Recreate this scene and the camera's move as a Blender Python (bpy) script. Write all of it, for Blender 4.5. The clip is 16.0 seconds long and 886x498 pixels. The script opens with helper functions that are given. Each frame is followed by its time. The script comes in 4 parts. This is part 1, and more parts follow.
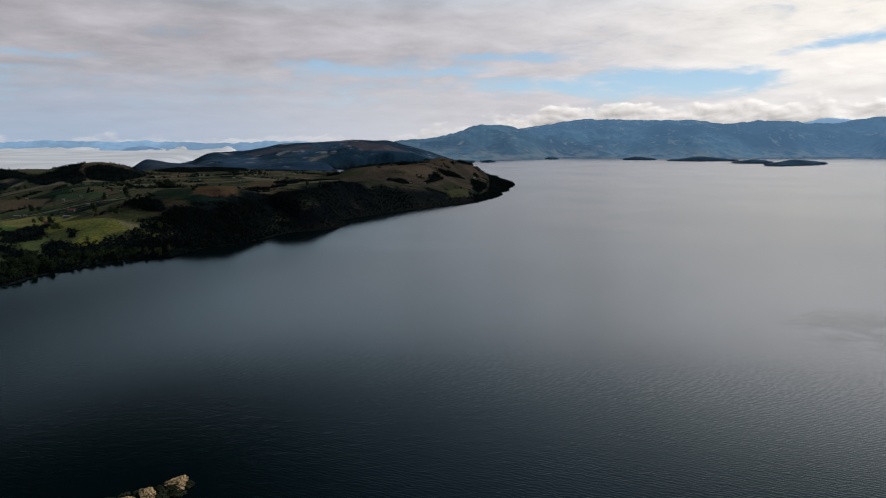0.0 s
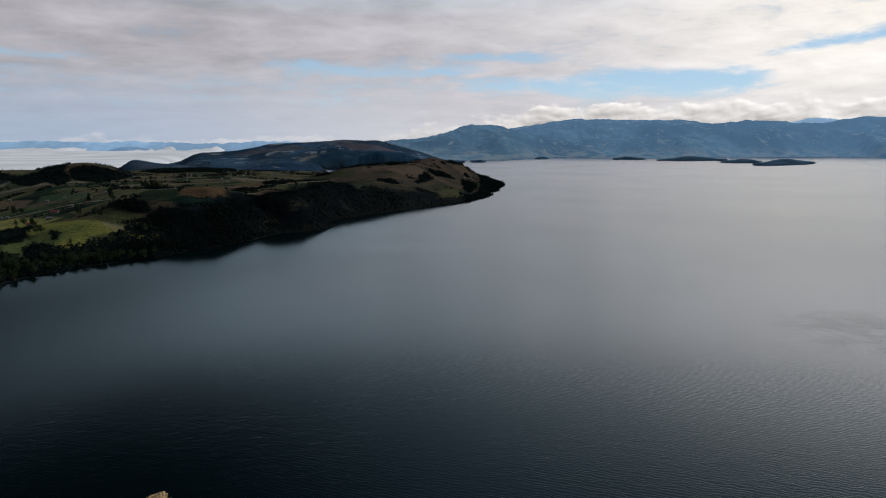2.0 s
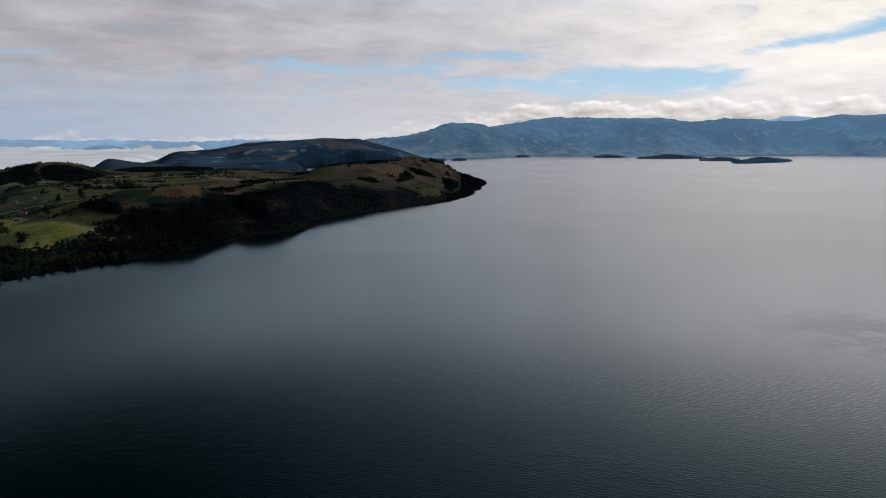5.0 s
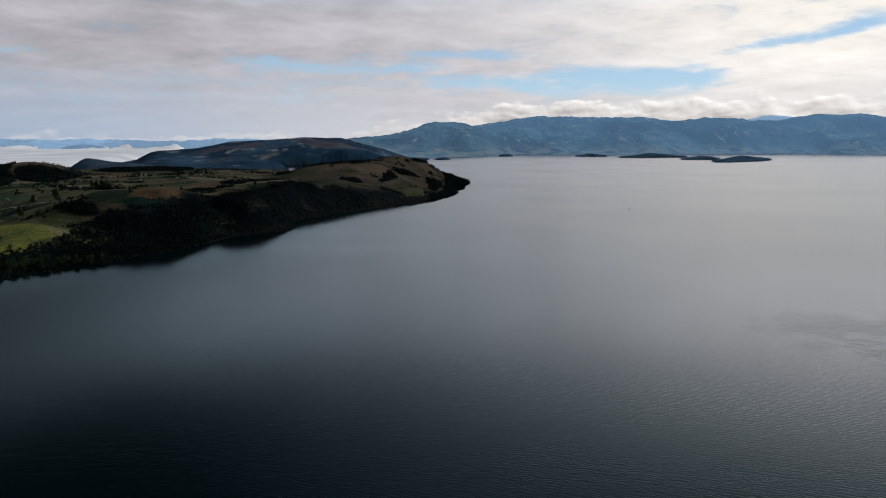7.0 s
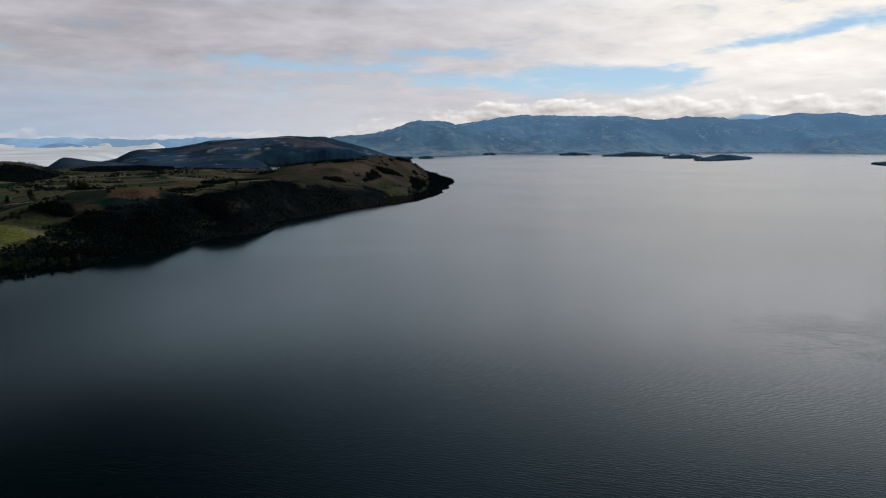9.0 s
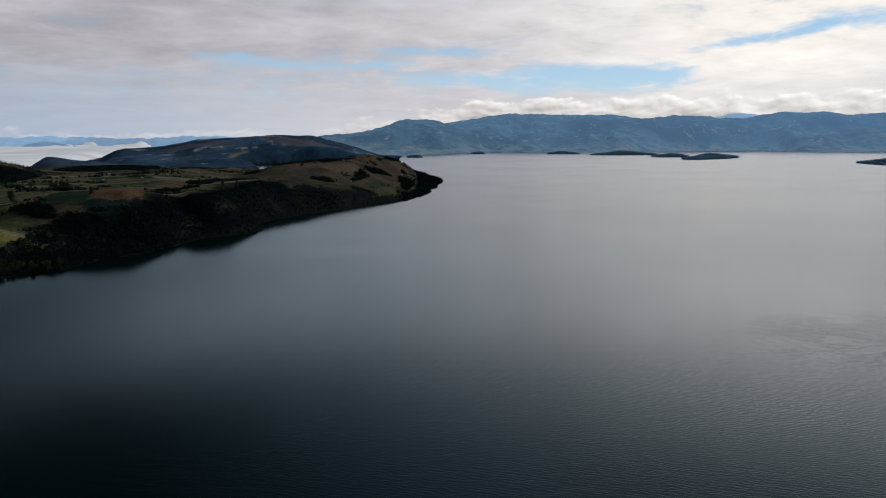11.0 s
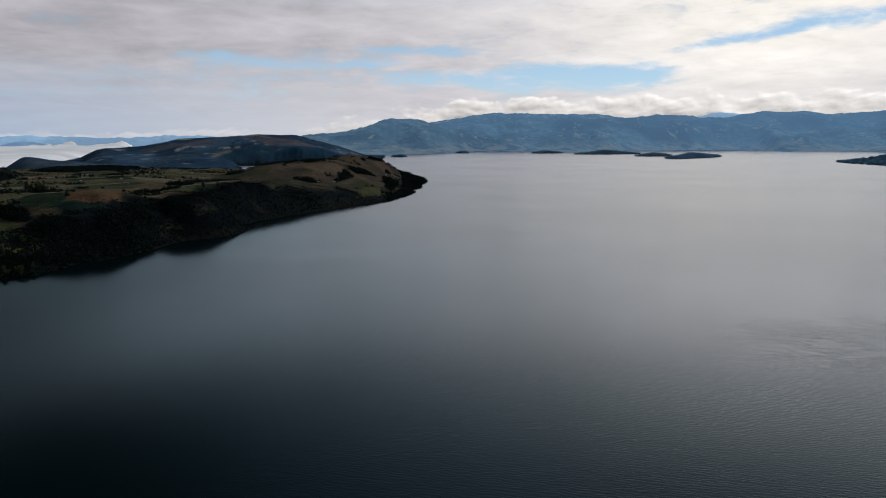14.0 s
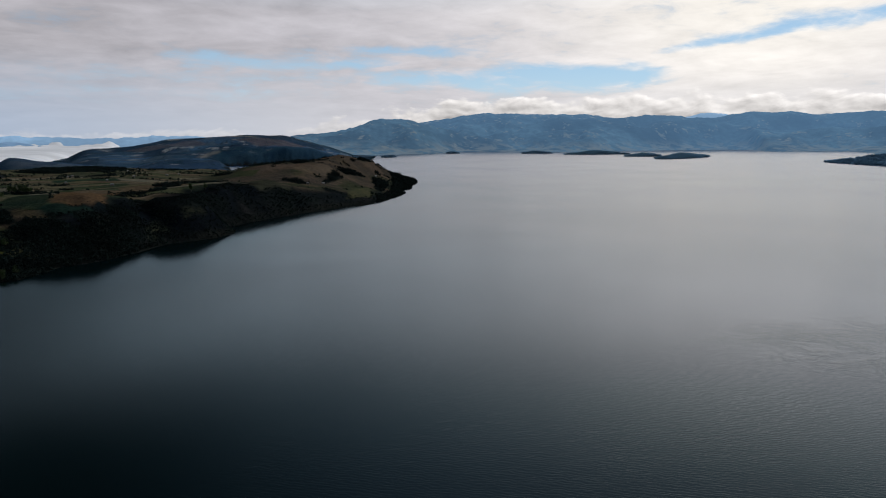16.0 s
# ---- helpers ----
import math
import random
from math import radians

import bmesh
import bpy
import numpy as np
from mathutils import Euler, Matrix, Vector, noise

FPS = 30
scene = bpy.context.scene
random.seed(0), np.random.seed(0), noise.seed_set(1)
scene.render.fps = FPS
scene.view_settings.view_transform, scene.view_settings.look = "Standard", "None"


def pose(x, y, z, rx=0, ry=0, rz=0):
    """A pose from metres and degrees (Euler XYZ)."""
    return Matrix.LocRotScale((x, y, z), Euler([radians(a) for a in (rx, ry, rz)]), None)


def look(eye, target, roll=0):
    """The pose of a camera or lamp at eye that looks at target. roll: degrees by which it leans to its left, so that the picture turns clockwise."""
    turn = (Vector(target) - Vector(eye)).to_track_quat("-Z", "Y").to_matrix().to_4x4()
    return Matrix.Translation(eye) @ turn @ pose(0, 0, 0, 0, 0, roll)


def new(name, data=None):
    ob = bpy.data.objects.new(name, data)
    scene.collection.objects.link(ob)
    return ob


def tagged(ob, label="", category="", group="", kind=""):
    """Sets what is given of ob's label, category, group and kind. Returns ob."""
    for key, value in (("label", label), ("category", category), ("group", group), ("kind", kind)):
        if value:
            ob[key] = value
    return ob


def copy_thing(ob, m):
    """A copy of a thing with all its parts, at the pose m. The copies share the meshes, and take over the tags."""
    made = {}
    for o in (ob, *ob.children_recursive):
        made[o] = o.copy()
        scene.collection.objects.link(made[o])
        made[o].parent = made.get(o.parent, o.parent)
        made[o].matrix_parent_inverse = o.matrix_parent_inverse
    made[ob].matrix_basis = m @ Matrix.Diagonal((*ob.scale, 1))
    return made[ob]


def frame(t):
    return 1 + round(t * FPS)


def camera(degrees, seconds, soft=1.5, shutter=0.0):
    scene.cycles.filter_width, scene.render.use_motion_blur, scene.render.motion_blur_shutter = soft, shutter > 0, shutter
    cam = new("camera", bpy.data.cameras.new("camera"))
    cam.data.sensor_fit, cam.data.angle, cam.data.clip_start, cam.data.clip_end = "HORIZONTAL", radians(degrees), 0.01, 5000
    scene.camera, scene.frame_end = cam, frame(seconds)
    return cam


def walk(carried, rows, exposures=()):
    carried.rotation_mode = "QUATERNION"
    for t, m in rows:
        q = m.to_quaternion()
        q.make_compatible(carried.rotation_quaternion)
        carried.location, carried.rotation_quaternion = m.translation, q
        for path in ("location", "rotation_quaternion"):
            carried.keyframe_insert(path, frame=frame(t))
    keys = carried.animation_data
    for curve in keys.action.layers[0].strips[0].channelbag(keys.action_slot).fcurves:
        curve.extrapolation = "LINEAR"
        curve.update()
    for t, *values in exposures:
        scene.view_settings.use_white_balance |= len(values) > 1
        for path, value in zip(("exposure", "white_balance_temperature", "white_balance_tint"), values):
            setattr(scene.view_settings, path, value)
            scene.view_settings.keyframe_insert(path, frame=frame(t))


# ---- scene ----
cam = camera(67.67, 16.0, soft=1.0)
walk(cam, [
    (0.0, pose(0.00, 0.00, 58.00, 81.247, -0.003, -0.000)),
    (0.5, pose(-0.10, 1.22, 57.96, 81.253, 0.015, -0.276)),
    (1.0, pose(-0.18, 2.44, 57.91, 81.257, 0.033, -0.515)),
    (1.5, pose(-0.21, 3.71, 57.89, 81.257, 0.050, -0.685)),
    (2.0, pose(-0.15, 5.04, 57.88, 81.248, 0.067, -0.848)),
    (2.5, pose(-0.07, 6.35, 57.84, 81.220, 0.082, -1.019)),
    (3.0, pose(-0.01, 7.61, 57.82, 81.181, 0.096, -1.213)),
    (3.5, pose(0.03, 8.82, 57.84, 81.148, 0.106, -1.492)),
    (4.0, pose(0.06, 9.97, 57.92, 81.125, 0.113, -1.811)),
    (6.5, pose(-0.24, 15.36, 58.50, 81.026, 0.140, -3.565)),
    (7.0, pose(-0.18, 16.41, 58.66, 81.002, 0.144, -3.936)),
    (7.5, pose(-0.12, 17.39, 58.79, 80.972, 0.146, -4.300)),
    (8.0, pose(-0.08, 18.30, 58.92, 80.940, 0.146, -4.647)),
    (8.5, pose(-0.06, 19.20, 59.06, 80.910, 0.147, -5.005)),
    (9.0, pose(-0.03, 20.09, 59.23, 80.882, 0.148, -5.326)),
    (11.5, pose(0.33, 24.66, 60.27, 80.731, 0.163, -6.520)),
    (12.0, pose(0.45, 25.54, 60.44, 80.706, 0.167, -6.735)),
    (12.5, pose(0.58, 26.37, 60.58, 80.692, 0.172, -6.969)),
    (13.0, pose(0.69, 27.18, 60.70, 80.685, 0.177, -7.191)),
    (13.5, pose(0.78, 27.98, 60.81, 80.683, 0.184, -7.415)),
    (14.0, pose(0.86, 28.79, 60.92, 80.686, 0.192, -7.639)),
    (14.5, pose(0.97, 29.62, 61.03, 80.691, 0.200, -7.857)),
    (15.0, pose(1.07, 30.43, 61.14, 80.696, 0.208, -8.061)),
    (15.5, pose(1.21, 31.26, 61.24, 80.700, 0.216, -8.284)),
    (16.0, pose(1.37, 32.08, 61.36, 80.706, 0.224, -8.502)),
], exposures=((0.0, 0.1, 6350, 10), (16.0, 0.1, 6350, 10)))

# ---- world, sun, exposure ----
SUN_AZ, SUN_EL = 54.0, 43.0
SUN_DIR = Vector((math.sin(radians(SUN_AZ)) * math.cos(radians(SUN_EL)),
                  math.cos(radians(SUN_AZ)) * math.cos(radians(SUN_EL)), math.sin(radians(SUN_EL))))

# the thin bright part of the cloud, below the veiled sun
GLOW_DIR = Vector((0.53, 0.80, 0.28)).normalized()


class Nodes:
    """Small shorthand for building node trees."""

    def __init__(self, tree):
        self.tree = tree
        tree.nodes.clear()

    def put(self, target, value):
        if isinstance(value, bpy.types.NodeSocket):
            self.tree.links.new(value, target)
        elif value is not None:
            target.default_value = value

    def add(self, kind, **props):
        n = self.tree.nodes.new(kind)
        for k, v in props.items():
            setattr(n, k, v)
        return n

    def math(self, op, a, b=None, c=None, clamp=False):
        n = self.add("ShaderNodeMath", operation=op, use_clamp=clamp)
        for i, v in enumerate((a, b, c)):
            self.put(n.inputs[i], v)
        return n.outputs[0]

    def vec(self, op, a, b=None):
        n = self.add("ShaderNodeVectorMath", operation=op)
        self.put(n.inputs[0], a)
        self.put(n.inputs[1], b)
        return n.outputs["Value"] if op in ("DOT_PRODUCT", "LENGTH") else n.outputs["Vector"]

    def xyz(self, x, y, z):
        n = self.add("ShaderNodeCombineXYZ")
        for i, v in enumerate((x, y, z)):
            self.put(n.inputs[i], v)
        return n.outputs[0]

    def split(self, v):
        n = self.add("ShaderNodeSeparateXYZ")
        self.put(n.inputs[0], v)
        return n.outputs

    def step(self, v, lo, hi, a=0.0, b=1.0):
        n = self.add("ShaderNodeMapRange", interpolation_type="SMOOTHSTEP")
        self.put(n.inputs["Value"], v)
        for k, x in zip(("From Min", "From Max", "To Min", "To Max"), (lo, hi, a, b)):
            self.put(n.inputs[k], x)
        return n.outputs[0]

    def noise(self, v, scale, detail=4.0, rough=0.55, warp=0.0):
        n = self.add("ShaderNodeTexNoise")
        self.put(n.inputs["Vector"], v)
        for k, x in zip(("Scale", "Detail", "Roughness", "Distortion"), (scale, detail, rough, warp)):
            self.put(n.inputs[k], x)
        return n.outputs["Fac"]

    def mix(self, f, a, b, blend="MIX"):
        n = self.add("ShaderNodeMix", data_type="RGBA", blend_type=blend)
        self.put(n.inputs["Factor"], f)
        for k, x in ((6, a), (7, b)):
            if isinstance(x, tuple) and len(x) == 3:
                x = (*x, 1.0)
            self.put(n.inputs[k], x)
        return n.outputs[2]

    def scale(self, c, k):
        n = self.add("ShaderNodeVectorMath", operation="SCALE")
        self.put(n.inputs[0], c)
        self.put(n.inputs["Scale"], k)
        return n.outputs[0]


def make_world():
    w = bpy.data.worlds.new("sky")
    scene.world = w
    w.use_nodes = True
    g = Nodes(w.node_tree)
    way = g.add("ShaderNodeTexCoord").outputs["Generated"]
    x, y, z = g.split(way)
    el = g.math("MULTIPLY", g.math("ARCSINE", z), 57.3)
    az = g.math("MULTIPLY", g.math("ARCTAN2", x, y), 57.3)
    sky = g.add("ShaderNodeTexSky", sky_type="NISHITA", sun_disc=False, sun_elevation=radians(SUN_EL),
                sun_rotation=radians(SUN_AZ), altitude=3000.0, dust_density=1.2)
    blue = g.mix(1.0, g.scale(sky.outputs[0], 0.085), (0.8, 1.02, 1.03), "MULTIPLY")
    blue = g.scale(blue, g.step(el, 9.0, 32.0, 1.0, 0.55))
    blue = g.mix(1.0, blue, g.mix(g.step(el, 32.0, 46.0), (1.0, 1.0, 1.0), (1.0, 1.55, 1.8)), "MULTIPLY")
    blue = g.mix(g.step(el, 16.0, 5.0, 0.1, 0.5), blue, (0.5, 0.6, 0.7))
    ang = g.math("MULTIPLY", g.math("ARCCOSINE", g.vec("DOT_PRODUCT", way, tuple(GLOW_DIR))), 57.3)
    glow = g.math("EXPONENT", g.math("MULTIPLY", g.math("POWER", g.math("DIVIDE", ang, 21.0), 2.0), -1.0))
    wide = g.math("EXPONENT", g.math("MULTIPLY", g.math("POWER", g.math("DIVIDE", ang, 38.0), 2.0), -1.0))
    # flat cloud deck, seen in perspective, with a little relief from the light behind it
    deep = g.math("ADD", g.math("MAXIMUM", z, 0.0), 0.13)
    flat = g.xyz(g.math("DIVIDE", x, deep), g.math("DIVIDE", y, deep), 0.0)

    def deck(v):
        return g.math("ADD", g.math("MULTIPLY", g.noise(v, 0.62, 5.0, 0.5, 0.5), 0.56), g.math("MULTIPLY", g.noise(v, 2.8, 7.0, 0.58, 0.5), 0.44))

    here = deck(flat)
    there = deck(g.vec("ADD", flat, (0.16, 0.26, 0.0)))
    relief = g.math("MULTIPLY", g.math("SUBTRACT", here, there), 0.42)
    wave = g.math("MULTIPLY", g.math("SUBTRACT", g.noise(g.xyz(g.math("MULTIPLY", az, 0.16), g.math("MULTIPLY", el, 0.5), 2.0), 1.0, 3.0, 0.5), 0.5), 1.6)
    lift = g.math("ADD", el, wave)

    def rift(mid, half, amount):
        """An opening in the cloud along a line of the sky."""
        off = g.math("DIVIDE", g.math("SUBTRACT", lift, mid), half)
        return g.math("MULTIPLY", g.math("EXPONENT", g.math("MULTIPLY", g.math("POWER", off, 2.0), -1.0)), amount)

    gap = rift(5.1, g.step(az, 6.0, 16.0, 0.9, 1.2), g.math("MULTIPLY", g.step(az, -2.0, 11.0, 0.45, 1.0), g.step(az, 30.0, 24.0, 0.0, 1.0)))
    gap = g.math("MAXIMUM", gap, rift(g.math("ADD", 7.0, g.math("MULTIPLY", g.math("SUBTRACT", az, 26.5), 0.13)), g.step(az, 24.0, 34.0, 0.3, 0.7), g.step(az, 22.0, 30.0, 0.0, 0.8)))
    gap = g.math("MAXIMUM", gap, rift(6.3, 0.75, g.math("MULTIPLY", g.step(az, -17.0, -10.0), g.step(az, 8.0, 2.0, 0.0, 0.8))))
    gap = g.math("MAXIMUM", gap, rift(7.3, 0.55, g.math("MULTIPLY", g.step(az, -2.0, 2.0), g.step(az, 14.0, 8.0, 0.0, 0.62))))
    gap = g.math("MAXIMUM", gap, rift(6.9, 0.5, g.step(az, -24.0, -30.0, 0.0, 0.7)))
    gap = g.math("MAXIMUM", gap, rift(3.9, 0.8, g.step(az, 6.0, -8.0, 0.0, 0.5)))
    wisp = g.math("SUBTRACT", g.noise(g.xyz(g.math("MULTIPLY", az, 0.42), g.math("MULTIPLY", el, 1.5), 7.0), 1.0, 7.0, 0.62, 0.5), 0.5)
    here = g.math("ADD", here, g.math("MULTIPLY", wisp, 0.44))
    body = g.math("SUBTRACT", g.math("ADD", here, 0.2), g.math("MULTIPLY", gap, 0.40))
    cover = g.step(body, 0.3, 0.64)
    high = g.step(el, 14.0, 30.0)
    cover = g.math("MULTIPLY", cover, g.math("SUBTRACT", 1.0, g.math("MULTIPLY", high, 0.85)))
    lum = g.math("ADD", g.math("ADD", 0.4, g.math("MULTIPLY", wide, 0.16)), g.math("MULTIPLY", glow, 0.38))
    lum = g.math("ADD", g.math("MULTIPLY", lum, g.math("ADD", 0.8, g.math("MULTIPLY", here, 0.4))), relief)
    lum = g.math("MAXIMUM", lum, 0.2)
    # unseen high cloud dimmed away from the glow, to darken the near water
    lum = g.math("MULTIPLY", lum, g.step(el, 14.0, 25.0, 1.0, g.math("ADD", 0.02, g.math("MULTIPLY", wide, 1.35))))
    # unseen band of cloud, brightened so the lake reflects more light
    lum = g.math("MULTIPLY", lum, g.math("ADD", 1.0, g.math("MULTIPLY", g.math("MULTIPLY", g.step(el, 11.8, 13.5), g.step(el, 19.5, 15.0)), 0.55)))
    tint = g.mix(glow, (1.015, 0.972, 1.025), (1.05, 0.985, 0.88))
    # cloud tint higher up, set for the colour of the lake's reflection
    aloft = g.mix(g.step(el, 17.0, 25.0), g.mix(wide, (0.62, 0.9, 1.1), (0.985, 0.985, 1.01)), g.mix(wide, (0.42, 0.94, 1.1), (0.91, 1.04, 0.95)))
    tint = g.mix(g.step(el, 10.0, 14.0), tint, aloft)
    col = g.mix(cover, blue, g.scale(tint, lum))
    # sky overhead towards the west, unseen, is dimmed to darken the water reflecting it
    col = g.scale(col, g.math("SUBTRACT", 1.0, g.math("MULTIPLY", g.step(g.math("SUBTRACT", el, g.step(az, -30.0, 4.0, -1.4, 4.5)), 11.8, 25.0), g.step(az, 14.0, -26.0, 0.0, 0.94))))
    # pale haze low in the sky
    haze = g.math("MULTIPLY", g.step(el, g.step(az, -4.0, 8.0, 7.5, 6.0), 1.0), g.step(az, -6.0, 6.0, 0.85, 0.55))
    col = g.mix(haze, col, g.mix(g.step(az, -32.0, 6.0), (0.36, 0.44, 0.56), (0.61, 0.605, 0.63)))

    # cumulus bank over the mountains, small puffs farther along
    def puffs(dx, dy):
        v = g.xyz(g.math("ADD", g.math("MULTIPLY", az, 0.36), dx), g.math("ADD", g.math("MULTIPLY", el, 0.8), dy), 3.0)
        return g.noise(v, 1.0, 5.0, 0.5, 0.2)

    lump = puffs(0.0, 0.0)
    top = g.step(az, -8.0, 13.0, 0.8, 3.45)
    dense = g.math("ADD", g.math("SUBTRACT", lump, 0.5), g.math("MULTIPLY", g.math("SUBTRACT", top, el), 0.26))
    bank = g.math("MULTIPLY", g.step(dense, -0.03, 0.12), g.step(az, -6.0, 9.0, 0.35, 1.0))
    edge = g.math("MULTIPLY", g.math("SUBTRACT", lump, puffs(0.09, 0.2)), 1.5)
    whit = g.math("ADD", g.step(dense, 0.0, 0.4, 0.82, 0.58), edge)
    whit = g.math("MULTIPLY", whit, g.step(az, -5.0, 30.0, 0.9, 1.06))
    col = g.mix(g.math("MULTIPLY", bank, 0.9), col, g.scale(g.xyz(1.0, 0.95, 0.905), whit))
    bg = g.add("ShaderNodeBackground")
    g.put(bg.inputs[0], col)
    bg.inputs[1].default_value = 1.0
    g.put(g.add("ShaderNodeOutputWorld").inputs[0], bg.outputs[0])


make_world()
sun = new("sun", bpy.data.lights.new("sun", "SUN"))
sun.data.energy, sun.data.angle, sun.data.color = 2.3, radians(4.0), (1.0, 0.97, 0.92)
sun.matrix_world = look(SUN_DIR * 500.0, (0, 0, 0))


# ---- materials ----
def material(name):
    m = bpy.data.materials.new(name)
    m.use_nodes = True
    g = Nodes(m.node_tree)
    bsdf = g.add("ShaderNodeBsdfPrincipled")
    g.put(g.add("ShaderNodeOutputMaterial").inputs[0], bsdf.outputs[0])
    return m, g, bsdf


def bump(g, bsdf, height, strength, distance):
    b = g.add("ShaderNodeBump")
    b.inputs["Strength"].default_value, b.inputs["Distance"].default_value = strength, distance
    g.put(b.inputs["Height"], height)
    g.put(bsdf.inputs["Normal"], b.outputs[0])


def ground_material():
    """Colour of the land cover from the mesh, with grain, tufts and paths of grazing wear."""
    m, g, b = material("pasture and scrub")
    pos = g.add("ShaderNodeNewGeometry").outputs["Position"]
    cover = g.add("ShaderNodeVertexColor", layer_name="cover").outputs[0]
    broad = g.noise(pos, 0.035, 6.0, 0.6, 0.3)
    grain = g.noise(pos, 0.55, 5.0, 0.65)
    c = g.mix(1.0, cover, g.mix(g.step(broad, 0.3, 0.7), (0.56, 0.62, 0.78), (0.86, 0.86, 0.92)), "MULTIPLY")
    c = g.mix(1.0, c, g.mix(g.step(grain, 0.32, 0.68), (0.62, 0.65, 0.66), (1.3, 1.28, 1.26)), "MULTIPLY")
    g.put(b.inputs["Base Color"], c)
    b.inputs["Roughness"].default_value = 1.0
    b.inputs["Specular IOR Level"].default_value = 0.0
    bump(g, b, grain, 0.7, 0.8)
    return m


def simple(name, color, rough=0.9, vary=0.3, size=1.0, spec=0.3, relief=0.0, island=False, thin=0.25, speckle=1.0):
    m, g, b = material(name)
    pos = g.add("ShaderNodeTexCoord").outputs["Object"]
    n = g.noise(pos, size, 6.0, 0.6, 0.2)
    dark, light = tuple(c * (1 - vary) for c in color), tuple(min(1.0, c * (1 + vary)) for c in color)
    c = g.mix(g.step(n, 0.3, 0.7), dark, light)
    if island:
        leafy = g.add("ShaderNodeBsdfTranslucent")
        geo = g.add("ShaderNodeNewGeometry").outputs["Random Per Island"]
        own = g.add("ShaderNodeObjectInfo").outputs["Random"]
        c = g.mix(speckle, c, g.mix(1.0, c, g.mix(geo, (0.68, 0.7, 0.68), (1.25, 1.32, 1.2)), "MULTIPLY"))
        c = g.mix(1.0, c, g.mix(own, (0.7, 0.75, 0.8), (1.22, 1.26, 1.1)), "MULTIPLY")
    g.put(b.inputs["Base Color"], c)
    if island:
        both = g.add("ShaderNodeMixShader")
        both.inputs[0].default_value = thin
        g.put(leafy.inputs[0], c)
        g.put(both.inputs[1], b.outputs[0])
        g.put(both.inputs[2], leafy.outputs[0])
        g.put([n for n in m.node_tree.nodes if n.type == "OUTPUT_MATERIAL"][0].inputs[0], both.outputs[0])
    b.inputs["Roughness"].default_value = rough
    b.inputs["Specular IOR Level"].default_value = spec
    if relief:
        bump(g, b, n, 0.6, relief)
    return m


def water_material():
    m, g, b = material("lake water")
    pos = g.add("ShaderNodeNewGeometry").outputs["Position"]
    turn = g.add("ShaderNodeMapping")
    turn.inputs["Rotation"].default_value = (0, 0, radians(31.0))
    turn.inputs["Scale"].default_value = (0.85, 1.25, 1.0)
    g.put(turn.inputs["Vector"], pos)
    py = g.split(pos)[1]
    ripple = g.noise(turn.outputs[0], 1.5, 2.5, 0.5, 0.3)
    train = g.add("ShaderNodeTexWave", bands_direction="Y")
    for k, x in (("Scale", 0.3), ("Distortion", 8.0), ("Detail", 2.0), ("Detail Scale", 1.2), ("Detail Roughness", 0.55)):
        train.inputs[k].default_value = x
    g.put(train.inputs["Vector"], turn.outputs[0])
    swell = g.noise(turn.outputs[0], 0.28, 3.0, 0.5, 0.3)
    gust = g.noise(pos, 0.006, 4.0, 0.6, 0.5)
    cat = g.noise(pos, 0.045, 4.0, 0.6, 0.6)
    ruffled = g.step(g.vec("LENGTH", g.vec("MULTIPLY", g.vec("SUBTRACT", pos, (158.0, 205.0, 0.0)), (0.022, 0.034, 0.0))), 1.4, 0.5, 0.0, 0.9)
    ruffled = g.math("MULTIPLY", ruffled, g.step(cat, 0.42, 0.58))
    calm = g.math("ADD", g.step(py, 95.0, 215.0, 0.7, 0.2), ruffled)
    height = g.math("ADD", g.math("MULTIPLY", ripple, 0.65), g.math("MULTIPLY", train.outputs["Fac"], g.step(gust, 0.35, 0.65, 0.16, 0.34)))
    height = g.math("ADD", height, g.math("MULTIPLY", swell, 0.3))
    height = g.math("MULTIPLY", height, calm)
    # the bluish sheen of the far water is put into its base colour
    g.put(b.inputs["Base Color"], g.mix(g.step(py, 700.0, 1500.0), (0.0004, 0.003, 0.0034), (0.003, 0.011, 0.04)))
    b.inputs["IOR"].default_value = 1.333
    g.put(b.inputs["Roughness"], g.math("ADD", g.step(gust, 0.35, 0.65, 0.0, 0.03), g.step(py, 130.0, 330.0, 0.09, 0.155)))
    bump(g, b, height, 0.49, 0.11)
    # wavelet normals tilt towards the camera's start, to fit reflections to its view
    dist = g.vec("LENGTH", pos)
    lean = g.math("ADD", g.step(dist, 150.0, 420.0, 0.0, 0.036), g.step(dist, 430.0, 900.0, 0.0, 0.024))
    px = g.split(pos)[0]
    # extra tilt off the near bank, so the water there reflects darker sky
    off = g.math("SUBTRACT", g.math("MULTIPLY", g.math("ADD", px, 188.0), 0.922), g.math("MULTIPLY", g.math("SUBTRACT", py, 275.0), 0.387))
    open_lake = g.math("MAXIMUM", g.step(off, 10.0, 150.0, 0.0, 1.0), g.step(py, 470.0, 620.0))
    lean = g.math("ADD", g.math("MULTIPLY", lean, open_lake), g.math("MULTIPLY", g.math("SUBTRACT", 1.0, open_lake), 0.068))
    tilt = g.scale(g.vec("NORMALIZE", pos), g.math("MULTIPLY", lean, -1.0))
    g.put(b.inputs["Normal"], g.vec("NORMALIZE", g.vec("ADD", b.inputs["Normal"].links[0].from_socket, tilt)))
    return m


